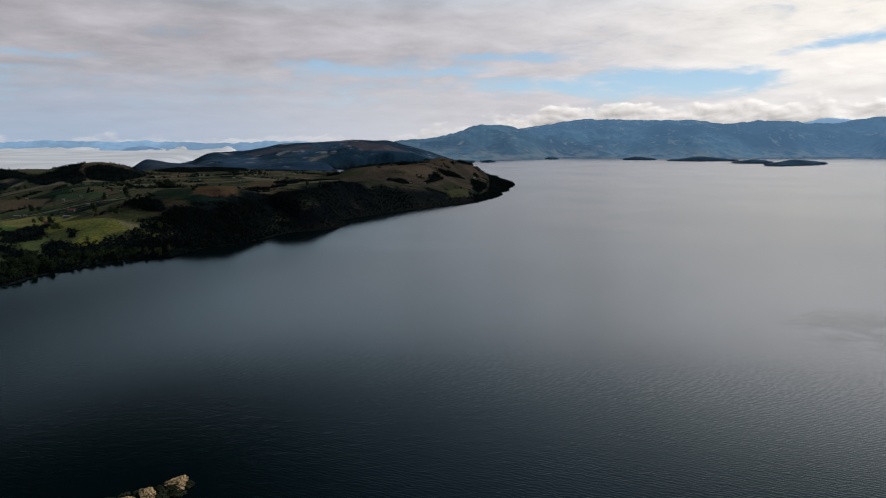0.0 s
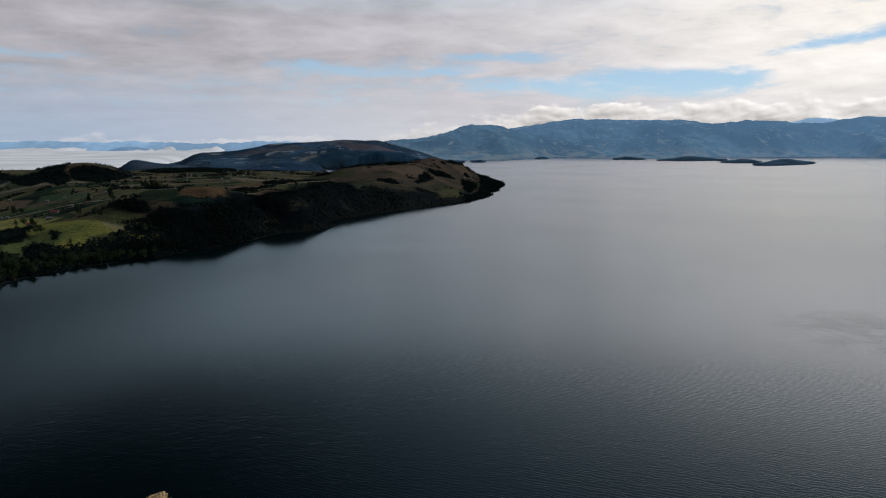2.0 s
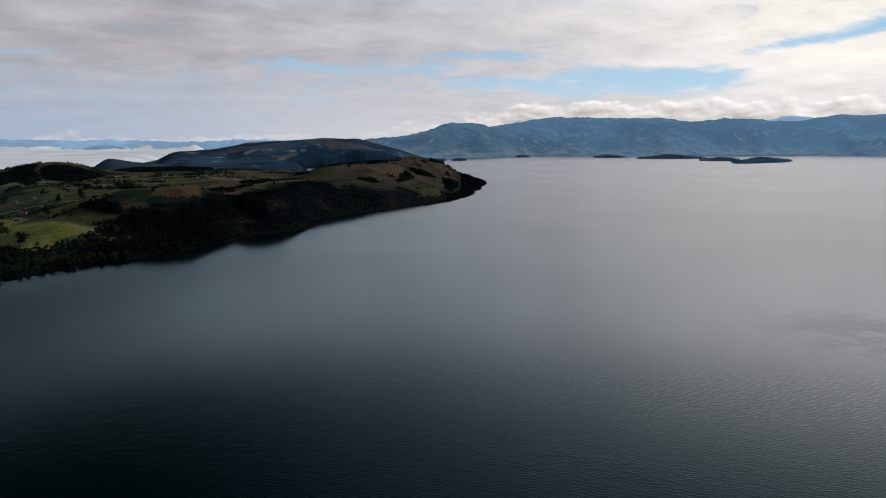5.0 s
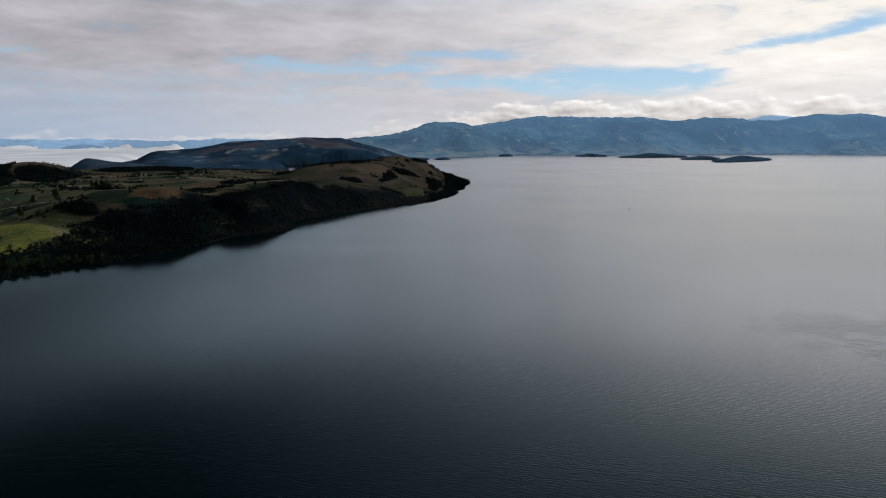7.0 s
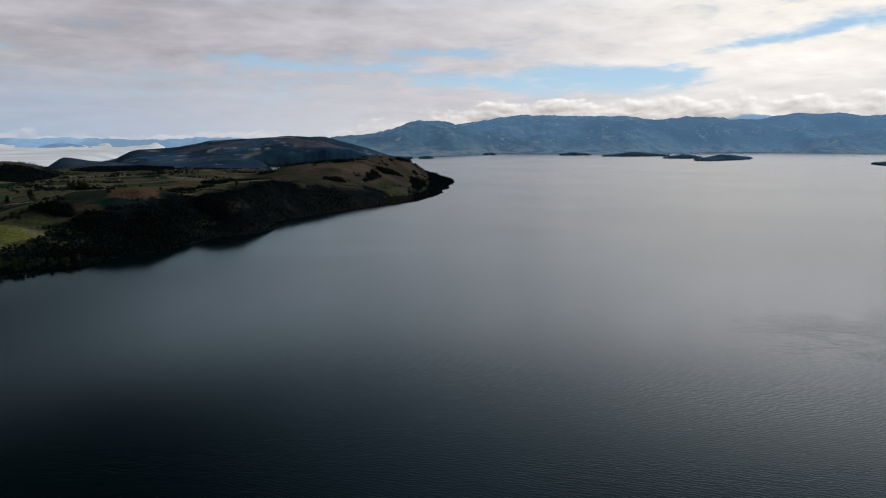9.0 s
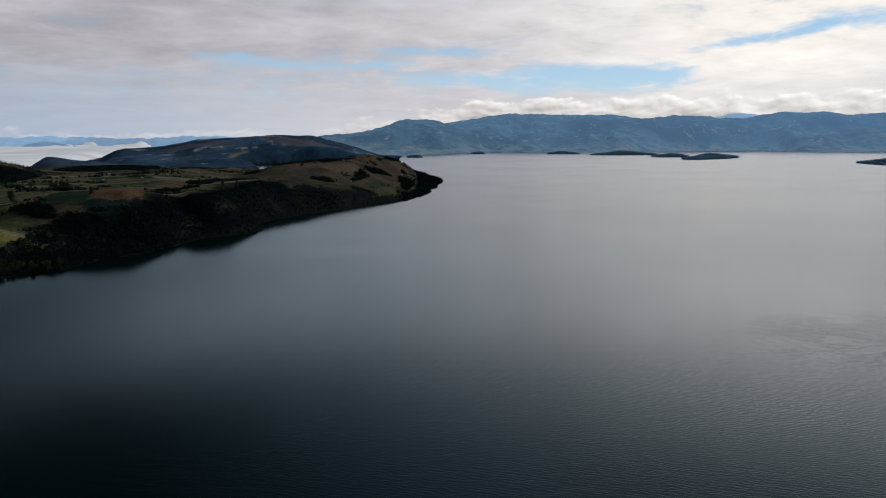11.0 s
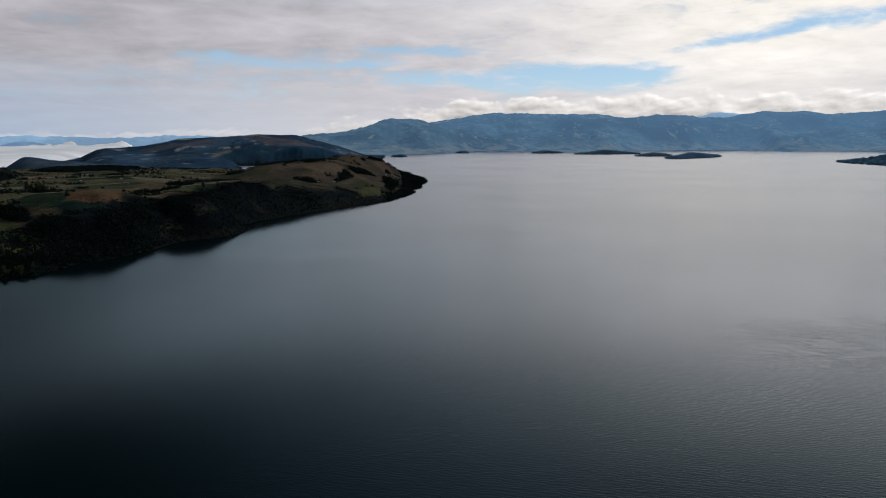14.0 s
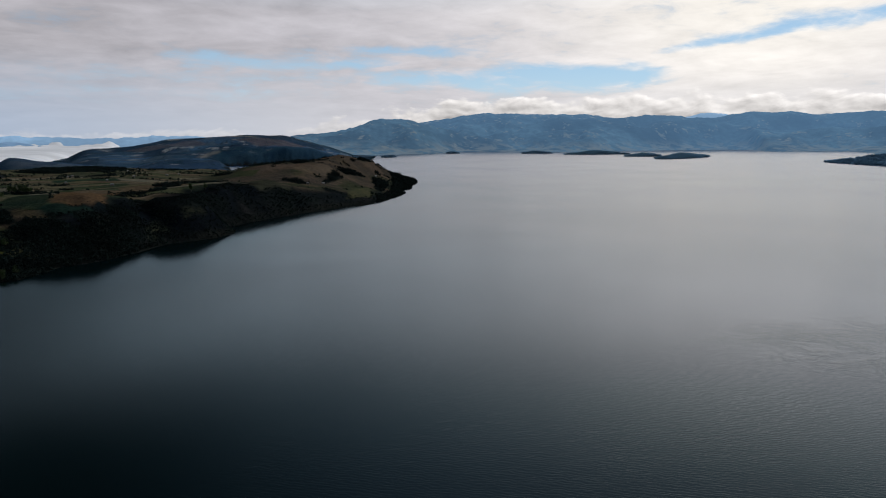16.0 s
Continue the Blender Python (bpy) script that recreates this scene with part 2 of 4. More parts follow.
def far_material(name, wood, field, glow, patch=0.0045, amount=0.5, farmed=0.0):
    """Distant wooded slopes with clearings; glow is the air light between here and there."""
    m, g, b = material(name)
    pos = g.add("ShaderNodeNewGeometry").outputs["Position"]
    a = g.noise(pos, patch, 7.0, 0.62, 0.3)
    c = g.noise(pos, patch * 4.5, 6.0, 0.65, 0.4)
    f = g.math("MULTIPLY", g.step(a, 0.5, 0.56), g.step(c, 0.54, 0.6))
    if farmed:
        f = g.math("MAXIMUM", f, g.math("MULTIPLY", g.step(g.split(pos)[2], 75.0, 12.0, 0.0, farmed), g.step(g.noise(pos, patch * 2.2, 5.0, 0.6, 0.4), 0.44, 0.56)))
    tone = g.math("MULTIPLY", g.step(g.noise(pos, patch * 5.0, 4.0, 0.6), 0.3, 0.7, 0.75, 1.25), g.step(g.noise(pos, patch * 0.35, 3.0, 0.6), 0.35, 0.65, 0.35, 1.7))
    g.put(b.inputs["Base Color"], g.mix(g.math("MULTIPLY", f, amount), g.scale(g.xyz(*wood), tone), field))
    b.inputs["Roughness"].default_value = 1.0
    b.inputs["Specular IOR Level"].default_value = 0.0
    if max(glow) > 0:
        # haze is put into the emission here, more of it with distance
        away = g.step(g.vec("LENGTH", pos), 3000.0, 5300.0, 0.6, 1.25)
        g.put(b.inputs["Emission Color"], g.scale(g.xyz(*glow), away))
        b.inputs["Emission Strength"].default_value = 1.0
    return m


GROUND = ground_material()
WATER = water_material()
LEAF = simple("dark broad leaves", (0.024, 0.036, 0.014), 0.7, 0.3, 0.3, 0.1, island=True, thin=0.3)
LEAF_GREY = simple("grey-green leaves", (0.029, 0.038, 0.019), 0.7, 0.3, 0.3, 0.1, island=True, thin=0.3)
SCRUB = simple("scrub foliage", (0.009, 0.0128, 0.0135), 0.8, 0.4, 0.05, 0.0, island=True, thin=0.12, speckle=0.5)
BARK = simple("grey-brown bark", (0.09, 0.07, 0.05), 0.95, 0.35, 3.0, 0.2, 0.02)
ROCK = simple("weathered tan rock", (0.27, 0.18, 0.085), 0.9, 0.85, 2.2, 0.3, 0.2)
WEED = simple("weedy wet rock", (0.014, 0.017, 0.008), 0.9, 0.85, 1.5, 0.05, 0.2)
DIRT = simple("pale dirt track", (0.12, 0.1, 0.075), 0.95, 0.3, 0.4, 0.1)
PLASTER = simple("white plaster", (0.13, 0.125, 0.12), 0.9, 0.15, 0.8, 0.2)
TILE = simple("clay tile roof", (0.1, 0.035, 0.024), 0.85, 0.3, 1.5, 0.2)
TIN = simple("weathered tin roof", (0.13, 0.13, 0.13), 0.6, 0.2, 1.0, 0.4)
GLASS = simple("dark window", (0.03, 0.035, 0.04), 0.15, 0.1, 1.0, 0.5)
PAINT = simple("worn white paint", (0.5, 0.49, 0.46), 0.7, 0.2, 2.0, 0.3)
PLANK = simple("brown planks", (0.16, 0.09, 0.05), 0.8, 0.3, 2.0, 0.2)
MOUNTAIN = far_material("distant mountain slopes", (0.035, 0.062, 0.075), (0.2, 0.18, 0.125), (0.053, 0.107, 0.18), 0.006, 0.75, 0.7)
# haze blue is in this base colour as well as in the glow
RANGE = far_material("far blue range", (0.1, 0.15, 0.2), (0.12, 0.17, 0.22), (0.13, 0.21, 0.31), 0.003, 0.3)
# hill across the bay: its haze is put into the leaf colour
HILLWOOD = simple("hazy hill woods", (0.03, 0.062, 0.088), 0.9, 0.3, 0.02, 0.1, island=True, thin=0.6, speckle=0.2)
# islands: blue haze is part of the leaf and bank colours
ISLE = simple("hazy island woods", (0.085, 0.16, 0.26), 0.9, 0.15, 0.02, 0.0, island=True, thin=0.65, speckle=0.0)
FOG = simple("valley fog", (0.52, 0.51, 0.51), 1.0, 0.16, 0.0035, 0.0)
# weak glow added to the fog, to brighten it beyond its pale colour
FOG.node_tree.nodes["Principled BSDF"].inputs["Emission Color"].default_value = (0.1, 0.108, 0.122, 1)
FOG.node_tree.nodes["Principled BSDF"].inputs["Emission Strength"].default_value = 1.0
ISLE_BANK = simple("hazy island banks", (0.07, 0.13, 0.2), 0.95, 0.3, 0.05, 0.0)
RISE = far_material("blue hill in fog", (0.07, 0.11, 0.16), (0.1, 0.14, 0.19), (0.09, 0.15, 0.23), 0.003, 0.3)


# ---- the lie of the land ----
def lattice(i, j, seed):
    n = (i.astype(np.int64) * 374761393 + j.astype(np.int64) * 668265263 + seed * 974634777) & 0x7FFFFFFF
    n = ((n ^ (n >> 13)) * 1274126177) & 0x7FFFFFFF
    return ((n ^ (n >> 16)) & 0xFFFF) / 65535.0


def smooth_noise(x, y, seed=0):
    i, j = np.floor(x), np.floor(y)
    u, v = x - i, y - j
    u, v = u * u * (3 - 2 * u), v * v * (3 - 2 * v)
    a = lattice(i, j, seed) * (1 - u) + lattice(i + 1, j, seed) * u
    b = lattice(i, j + 1, seed) * (1 - u) + lattice(i + 1, j + 1, seed) * u
    return a * (1 - v) + b * v


def fbm(x, y, size, octaves=5, seed=0, rough=0.5):
    total, amp, norm = 0.0, 1.0, 0.0
    for k in range(octaves):
        total = total + amp * smooth_noise(x / size * 2 ** k + 17.3 * k, y / size * 2 ** k - 9.1 * k, seed + k)
        norm += amp
        amp *= rough
    return total / norm - 0.5


def ease(v, lo, hi):
    t = np.clip((v - lo) / (hi - lo), 0, 1)
    return t * t * (3 - 2 * t)


def mound(x, y, cx, cy, rx, ry, turn=0.0):
    c, s = math.cos(radians(turn)), math.sin(radians(turn))
    u, v = ((x - cx) * c + (y - cy) * s) / rx, ((y - cy) * c - (x - cx) * s) / ry
    return np.exp(-(u * u + v * v))


# outline of the mainland: east shore up to the cape, round the bay behind it, along the second hill
SHORE = ((-215, 120), (-196, 235), (-188, 275), (-187, 290), (-180, 311), (-178, 323), (-168, 340), (-149, 354), (-139, 383), (-131, 394), (-117, 425), (-108, 452),
         (-85, 470), (-76, 488), (-78, 503), (-91, 524), (-73, 556), (-35, 616), (1, 664), (22, 685), (44, 729), (65, 798), (76, 869), (99, 970), (116, 1100),
         (95, 1180), (-40, 1230), (-150, 1270), (-215, 1400), (-262, 1620), (-310, 1810), (-150, 1900), (10, 2010), (95, 2250), (130, 2800),
         (60, 2950), (-2500, 2950), (-2500, 120))


def inside(x, y, ring=SHORE):
    """Distance to the outline, positive on land."""
    best, within = np.full(np.shape(x), 1e9), np.zeros(np.shape(x), bool)
    for (ax, ay), (bx, by) in zip(ring, ring[1:] + ring[:1]):
        dx, dy = bx - ax, by - ay
        t = np.clip(((x - ax) * dx + (y - ay) * dy) / (dx * dx + dy * dy), 0, 1)
        best = np.minimum(best, np.hypot(x - ax - t * dx, y - ay - t * dy))
        if dy:
            within ^= ((ay > y) != (by > y)) & (x < ax + dx * (y - ay) / dy)
    return np.where(within, best, -best)


def shore(x, y):
    """The same with small coves and points."""
    return inside(x, y) + (9.0 + 9 * ease(y, 780, 860)) * fbm(x, y, 30, 4, 3) + 0.5


def along(az, pairs):
    """A smoothed reading of (azimuth, value) pairs."""
    return sum(np.interp(az + k, [p[0] for p in pairs], [p[1] for p in pairs]) for k in (-0.3, -0.1, 0.1, 0.3)) / 4


# skylines of the nearer hills: azimuth and elevation of the crest, from the start of the walk
LEFT_HILL = ((-37, -1.75), (-33.68, -1.72), (-31.96, -1.71), (-30.89, -1.69), (-30.34, -1.58), (-29.97, -1.42), (-29.12, -1.43), (-28.66, -1.26), (-27.47, -1.11),
             (-26.56, -1.2), (-25.2, -1.52), (-24.02, -2.07), (-22.83, -2.71), (-21.5, -3.4))
BACK_HILL = ((-21.8, -2.0), (-21.1, -1.75), (-20.64, -1.12), (-20.11, -0.9), (-19.67, -0.63), (-18.88, -0.5), (-18.01, -0.55), (-16.68, -0.46), (-15.78, -0.28), (-14.64, -0.09),
             (-13.5, 0.09), (-11.65, 0.28), (-9.78, 0.38), (-7.88, 0.47), (-6.46, 0.43), (-4.54, 0.38), (-3.1, 0.05), (-1.16, -0.43), (0.78, -1.1), (1.51, -1.39), (2.2, -1.8))
SMALL_HILL = ((-26.2, -2.3), (-25.42, -1.91), (-24.8, -1.57), (-24.29, -1.18), (-23.84, -1.05), (-23.35, -1.15), (-22.34, -1.38), (-20.66, -1.48), (-18.07, -1.78), (-17, -2.2))
DARK_SPUR = ((-17.6, -2.2), (-16.75, -1.98), (-15.62, -1.71), (-14.47, -1.4), (-13.55, -1.26), (-11.69, -1.22), (-8.87, -1.38), (-6.97, -1.53), (-5.05, -1.87), (-4, -2.2))


def crest(x, y, skyline, reach, front, back):
    """Height of a hill that shows this skyline, with its crest at that distance."""
    az, r = np.degrees(np.arctan2(x, y)), np.hypot(x, y)
    rc = reach + 0.07 * reach * fbm(az * 40, 0 * az, 150, 2, 33)
    tall = np.maximum(58 + np.tan(np.radians(along(az, skyline))) * rc, 0)
    s = (r - rc) / np.where(r < rc, front, back)
    fold = (0.2 if reach < 1000 else 0.17) * (0.24 - np.abs(fbm(x, y, (0.7 if reach < 1000 else 0.5) * front, 3, 51))) * np.clip(-4 * s * (1 + s), 0, 1) * 4
    return tall * (np.clip(1 - s * s, 0, 1) ** 1.3 + np.where(s < 0, fold, 0))


def land(x, y):
    """Height of the mainland over the lake, in metres."""
    x, y = np.asarray(x, float), np.asarray(y, float)
    d = shore(x, y)
    w = (x + 230) * 0.63 + (y - 450) * 0.78
    top = 4.0 + 20.0 * ease(w, -45, 60) + 6 * mound(x, y, -155, 455, 62, 50, -20) + 7.5 * mound(x, y, -208, 396, 50, 26, -32)
    top = top + 5 * mound(x, y, -208, 448, 30, 16, -30) + 14 * mound(x, y, -30, 800, 75, 170, -8) + 4 * mound(x, y, -100, 650, 70, 70)
    top = top - 7 * mound(x, y, -128, 520, 32, 40, -20)
    top = top - 5 * ease(y, 850, 1060) * ease(-x, 380, 520) - 12 * ease(y, 1130, 1300) - 7 * mound(x, y, -250, 1130, 110, 160)
    top = top - 4 * ease(w, 0, 60) * mound(x, y, -60, 690, 60, 60) - 26 * ease(-x, 790, 1000) * ease(y, 700, 1000)
    top = top + 5 * fbm(x, y, 120, 4, 11) * ease(w, -80, 40) + 4 * (0.28 - np.abs(fbm(x, y, 95, 4, 15))) * ease(w, 0, 60)
    top = top + 3 * fbm(x, y, 40, 3, 17) * ease(w, 10, 70) * ease(inside(x, y), 40, 80)
    top = np.maximum(top, crest(x, y, LEFT_HILL, 860, 130, 160))
    top = top * (1 - 0.75 * ease(y, 1200, 1420))
    hill = np.maximum(crest(x, y, BACK_HILL, 2420, 690, 480), np.maximum(crest(x, y, SMALL_HILL, 1560, 170, 300), crest(x, y, DARK_SPUR, 1700, 190, 320)))
    spurs = 30 * (0.16 - np.abs(fbm(x, y, 210, 4, 63))) + 9 * fbm(x, y, 75, 3, 65)
    top = np.maximum(top, (hill + 5 * fbm(x, y, 170, 3, 19) + spurs * ease(hill, 4, 40) * (0.35 + 0.65 * ease(2380 - np.hypot(x, y), 0, 160))) * ease(y, 1250, 1420))
    bank = 30 + 60 * (1 - ease(y, 300, 380))
    rise = ease(d, -2, bank) ** 0.6
    gully = 1 - 0.5 * (1 - ease(y, 1150, 1350)) * ease(fbm(x + 0.4 * y, y, 64, 3, 21), -0.04, 0.16) * (1 - ease(d, bank * 0.9, bank * 1.9)) * ease(y, 410, 450)
    top = top + 9 * (0.22 - np.abs(fbm(x + 0.3 * y, y, 34, 4, 23))) * ease(d, 4, 16) * (1 - ease(d, 45, 75)) * ease(y, 400, 440) * (1 - ease(y, 760, 860))
    low = np.minimum(d, 0) * 0.12
    main = top * rise * gully
    # the cape: a low bluff that dies out, and a long pasture slope up to a rounded crest
    bluff = 3.5 + 17 * (1 - ease(y, 600, 760)) + 2.5 * fbm(x, y, 60, 3, 25)
    knoll = 33 * mound(x, y, -66, 850, 105, 170, 6) + 21 * mound(x, y, 18, 945, 56, 85, -8) + 23 * mound(x, y, 56, 995, 46, 85, -10)
    knoll = knoll + 5 * fbm(x, y, 80, 4, 27) + 5 * (0.25 - np.abs(fbm(x, y, 70, 3, 29)))
    cape = bluff * rise + np.maximum(knoll, 0) * np.clip(d / 95, 0, 1) ** 0.85
    k = ease(y + 0.5 * x, 520, 640) * ease(x, -230, -110) * (1 - ease(y, 1250, 1400))
    return np.where(d > -2, main * (1 - k) + cape * k + 0.3, low - 0.1)


# ---- fields and woods, as outlines on the ground ----
FIELDS, WOODS = [], []


def field(colour, *ring):
    FIELDS.append((colour, ring))


def wood(*ring):
    WOODS.append(ring)


def patch(x, y, ring, soft, fray=0.0):
    """1 inside an outline, 0 outside, over a soft and frayed edge."""
    xs, ys = [p[0] for p in ring], [p[1] for p in ring]
    out = np.zeros(np.shape(x))
    k = (x > min(xs) - 12) & (x < max(xs) + 12) & (y > min(ys) - 12) & (y < max(ys) + 12)
    if k.any():
        out[k] = ease(inside(x[k], y[k], ring) + (fray * fbm(x[k], y[k], 16, 4, 103) if fray else 0), -soft, soft)
    return out


# far hill across the bay, haze blue in its colours: wooded lower slope, brown crest, a pale field
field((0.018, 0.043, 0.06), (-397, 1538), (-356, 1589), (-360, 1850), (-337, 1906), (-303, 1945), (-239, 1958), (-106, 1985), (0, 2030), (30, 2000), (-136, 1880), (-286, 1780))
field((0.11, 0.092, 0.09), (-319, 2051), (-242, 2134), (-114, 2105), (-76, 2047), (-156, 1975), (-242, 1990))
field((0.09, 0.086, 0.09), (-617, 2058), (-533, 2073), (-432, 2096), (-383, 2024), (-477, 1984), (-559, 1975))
field((0.2, 0.17, 0.13), (-331, 2135), (-264, 2170), (-259, 2128), (-326, 2099))
field((0.17, 0.155, 0.12), (-372, 1846), (-369, 1858), (-340, 1904), (-328, 1906), (-331, 1892), (-354, 1848))
# plots of the valley and the plain
field((0.055, 0.07, 0.03), (-346, 514), (-316, 521), (-275, 499), (-315, 507), (-331, 491))
field((0.12, 0.088, 0.05), (-388, 578), (-323, 544), (-318, 523), (-357, 530))
field((0.05, 0.075, 0.035), (-324, 555), (-268, 529), (-259, 506), (-312, 530))
field((0.085, 0.08, 0.036), (-256, 470), (-232, 477), (-198, 442), (-209, 440), (-234, 445))
field((0.036, 0.04, 0.018), (-223, 438), (-197, 430), (-173, 404), (-181, 394), (-203, 405))
field((0.2, 0.18, 0.055), (-301, 447), (-324, 480), (-301, 484), (-253, 458), (-260, 442), (-284, 443))
field((0.07, 0.12, 0.03), (-306, 453), (-289, 445), (-267, 408), (-273, 404))
# the bright meadow on its dome, a fallow corner and its tan edge
# the patch of sunlight on the meadow is put into its colour
field((0.16, 0.155, 0.036), (-289, 445), (-270, 452), (-236, 430), (-204, 401), (-182, 386), (-162, 372), (-165, 367), (-176, 359), (-174, 344), (-187, 346), (-202, 357), (-221, 380), (-248, 397))
field((0.06, 0.064, 0.03), (-192, 371), (-180, 375), (-168, 366), (-176, 356), (-184, 350))
field((0.075, 0.085, 0.03), (-235, 385), (-221, 392), (-208, 378), (-202, 360), (-216, 364))
field((0.2, 0.165, 0.085), (-197, 396), (-179, 384), (-165, 374), (-180, 379))
field((0.14, 0.15, 0.04), (-212, 312), (-211, 315), (-198, 300), (-201, 295))
field((0.09, 0.105, 0.035), (-243, 376), (-227, 377), (-203, 338), (-218, 339))
field((0.1, 0.09, 0.04), (-165, 383), (-159, 386), (-144, 382), (-152, 372), (-159, 374))
# tilled plateau above the bank
field((0.016, 0.025, 0.015), (-204, 452), (-215, 504), (-203, 528), (-168, 446), (-170, 433))
field((0.085, 0.052, 0.026), (-203, 548), (-165, 560), (-145, 466), (-144, 444), (-154, 437), (-167, 442))
field((0.01, 0.022, 0.015), (-170, 433), (-168, 441), (-153, 436), (-144, 443), (-137, 415), (-155, 418))
field((0.048, 0.038, 0.021), (-186, 437), (-172, 431), (-156, 417), (-154, 412), (-165, 416), (-181, 427))
field((0.026, 0.025, 0.016), (-137, 412), (-137, 445), (-125, 414), (-123, 398), (-132, 397))
field((0.036, 0.038, 0.021), (-118, 452), (-117, 466), (-107, 462), (-109, 432), (-112, 431))
field((0.035, 0.035, 0.02), (-106, 478), (-96, 500), (-90, 486), (-99, 470))
# bare scree on the spurs of the bank, greener and paler ground on the cape
field((0.034, 0.03, 0.025), (-90, 539), (-87, 545), (-83, 534), (-82, 498))
field((0.034, 0.03, 0.025), (-65, 591), (-59, 602), (-51, 598), (-59, 590))
field((0.03, 0.027, 0.023), (-103, 539), (-96, 539), (-90, 530), (-92, 514))
field((0.028, 0.026, 0.022), (-81, 564), (-77, 568), (-70, 566), (-75, 560))
field((0.045, 0.05, 0.023), (-116, 786), (-88, 773), (-92, 747), (-119, 757))
field((0.06, 0.058, 0.028), (10, 741), (30, 775), (28, 710), (3, 676))
field((0.1, 0.074, 0.046), (-55, 773), (-17, 841), (4, 788), (-29, 762))
field((0.034, 0.034, 0.021), (-78, 600), (-76, 719), (-45, 634), (-68, 596))

wood((-279, 413), (-269, 414), (-274, 436), (-256, 422), (-227, 371), (-236, 367), (-248, 366))
wood((-237, 350), (-213, 340), (-197, 320), (-194, 308), (-210, 317), (-218, 321))
wood((-227, 371), (-212, 363), (-186, 339), (-177, 321), (-186, 318), (-203, 332))
wood((-198, 341), (-187, 352), (-178, 359), (-169, 364), (-157, 369), (-146, 379), (-134, 381), (-142, 352), (-164, 336), (-178, 314))
wood((-219, 385), (-211, 378), (-205, 367), (-211, 369))
wood((-214, 442), (-200, 443), (-184, 430), (-173, 417), (-176, 411), (-195, 426))
wood((-175, 408), (-170, 418), (-154, 408), (-136, 392), (-128, 385), (-138, 376), (-149, 381), (-162, 390))
wood((-155, 409), (-140, 408), (-131, 394), (-121, 398), (-112, 415), (-117, 393), (-127, 384), (-139, 391))
wood((-146, 464), (-139, 474), (-127, 472), (-112, 433), (-112, 426), (-119, 401), (-126, 415), (-139, 448))
wood((-139, 474), (-120, 554), (-87, 556), (-85, 538), (-93, 482), (-114, 468), (-123, 474))
wood((-111, 456), (-98, 466), (-90, 465), (-81, 487), (-89, 461), (-106, 435))
wood((-70, 592), (-50, 627), (-35, 640), (-19, 653), (-43, 603), (-62, 587))
wood((-236, 546), (-222, 553), (-208, 530), (-220, 524))
wood((-142, 815), (-125, 800), (-120, 785), (-142, 795))
wood((-61, 724), (-49, 735), (-33, 717), (-43, 702), (-57, 716))
wood((-20, 738), (-13, 790), (-10, 820), (1, 785), (-12, 751))
wood((-9, 837), (12, 880), (26, 861), (4, 830))
wood((-23, 695), (6, 688), (6, 680), (-17, 674))
wood((38, 871), (60, 900), (43, 764), (37, 773))
wood((66, 965), (82, 1020), (113, 1092), (90, 900), (66, 790), (44, 726), (36, 722), (32, 730), (54, 800), (62, 880))
wood((28, 965), (45, 990), (37, 949), (12, 916))
wood((-59, 826), (-48, 838), (-35, 838), (-54, 806))
wood((-461, 692), (-427, 693), (-430, 750), (-425, 765), (-408, 755), (-397, 725), (-355, 658), (-330, 592), (-380, 662), (-367, 615), (-416, 665), (-435, 650))
wood((-394, 732), (-377, 742), (-347, 738), (-333, 741), (-323, 697), (-317, 640), (-360, 678), (-387, 718))
wood((-371, 858), (-417, 1105), (-400, 1160), (-341, 1160), (-306, 939), (-325, 862))
wood((-600, 840), (-520, 790), (-461, 700), (-520, 720))


# ---- mesh helpers ----
def mesh_object(name, verts, faces, mat, parent=None, smooth=False):
    me = bpy.data.meshes.new(name)
    me.from_pydata([tuple(v) for v in verts] if not isinstance(verts, np.ndarray) else verts.tolist(), [], faces if not isinstance(faces, np.ndarray) else faces.tolist())
    me.materials.append(mat)
    if smooth:
        me.polygons.foreach_set("use_smooth", [True] * len(me.polygons))
    me.update()
    ob = new(name, me)
    ob.parent = parent
    return ob


def part(name, bm, mat, parent, label=""):
    me = bpy.data.meshes.new(name)
    bm.normal_update()
    bm.to_mesh(me)
    bm.free()
    me.materials.append(mat)
    ob = new(name, me)
    ob.parent = parent
    return tagged(ob, label)


def sheet(xs, ys, height):
    gx, gy = np.meshgrid(xs, ys)
    v = np.stack([gx, gy, height(gx, gy)], -1).reshape(-1, 3)
    n, m = len(xs), len(ys)
    a = (np.arange(m - 1)[:, None] * n + np.arange(n - 1)[None, :]).ravel()
    return v, np.stack([a, a + 1, a + n + 1, a + n], 1)


def box(bm, sx, sy, sz, at=(0, 0, 0), bevel=0.0):
    made = bmesh.ops.create_cube(bm, size=1.0, matrix=Matrix.Translation(at) @ Matrix.Diagonal((sx, sy, sz, 1)))
    if bevel:
        edges = list({e for v in made["verts"] for e in v.link_edges})
        bmesh.ops.bevel(bm, geom=edges, offset=bevel, segments=1, affect="EDGES")


# ---- land, water, distance ----
def plots(x, y):
    """Farm plots: a number for each, and the distance to the plot's long edge."""
    wx, wy = x + 18 * fbm(x, y, 70, 3, 31), y + 18 * fbm(x, y, 70, 3, 37)
    u, v = 0.9 * wx + 0.44 * wy, 0.9 * wy - 0.44 * wx
    row = np.floor(v / 22)
    return lattice(np.floor(u / 52 + 0.37 * row), row, 5), np.abs(v / 22 - np.round(v / 22)) * 22


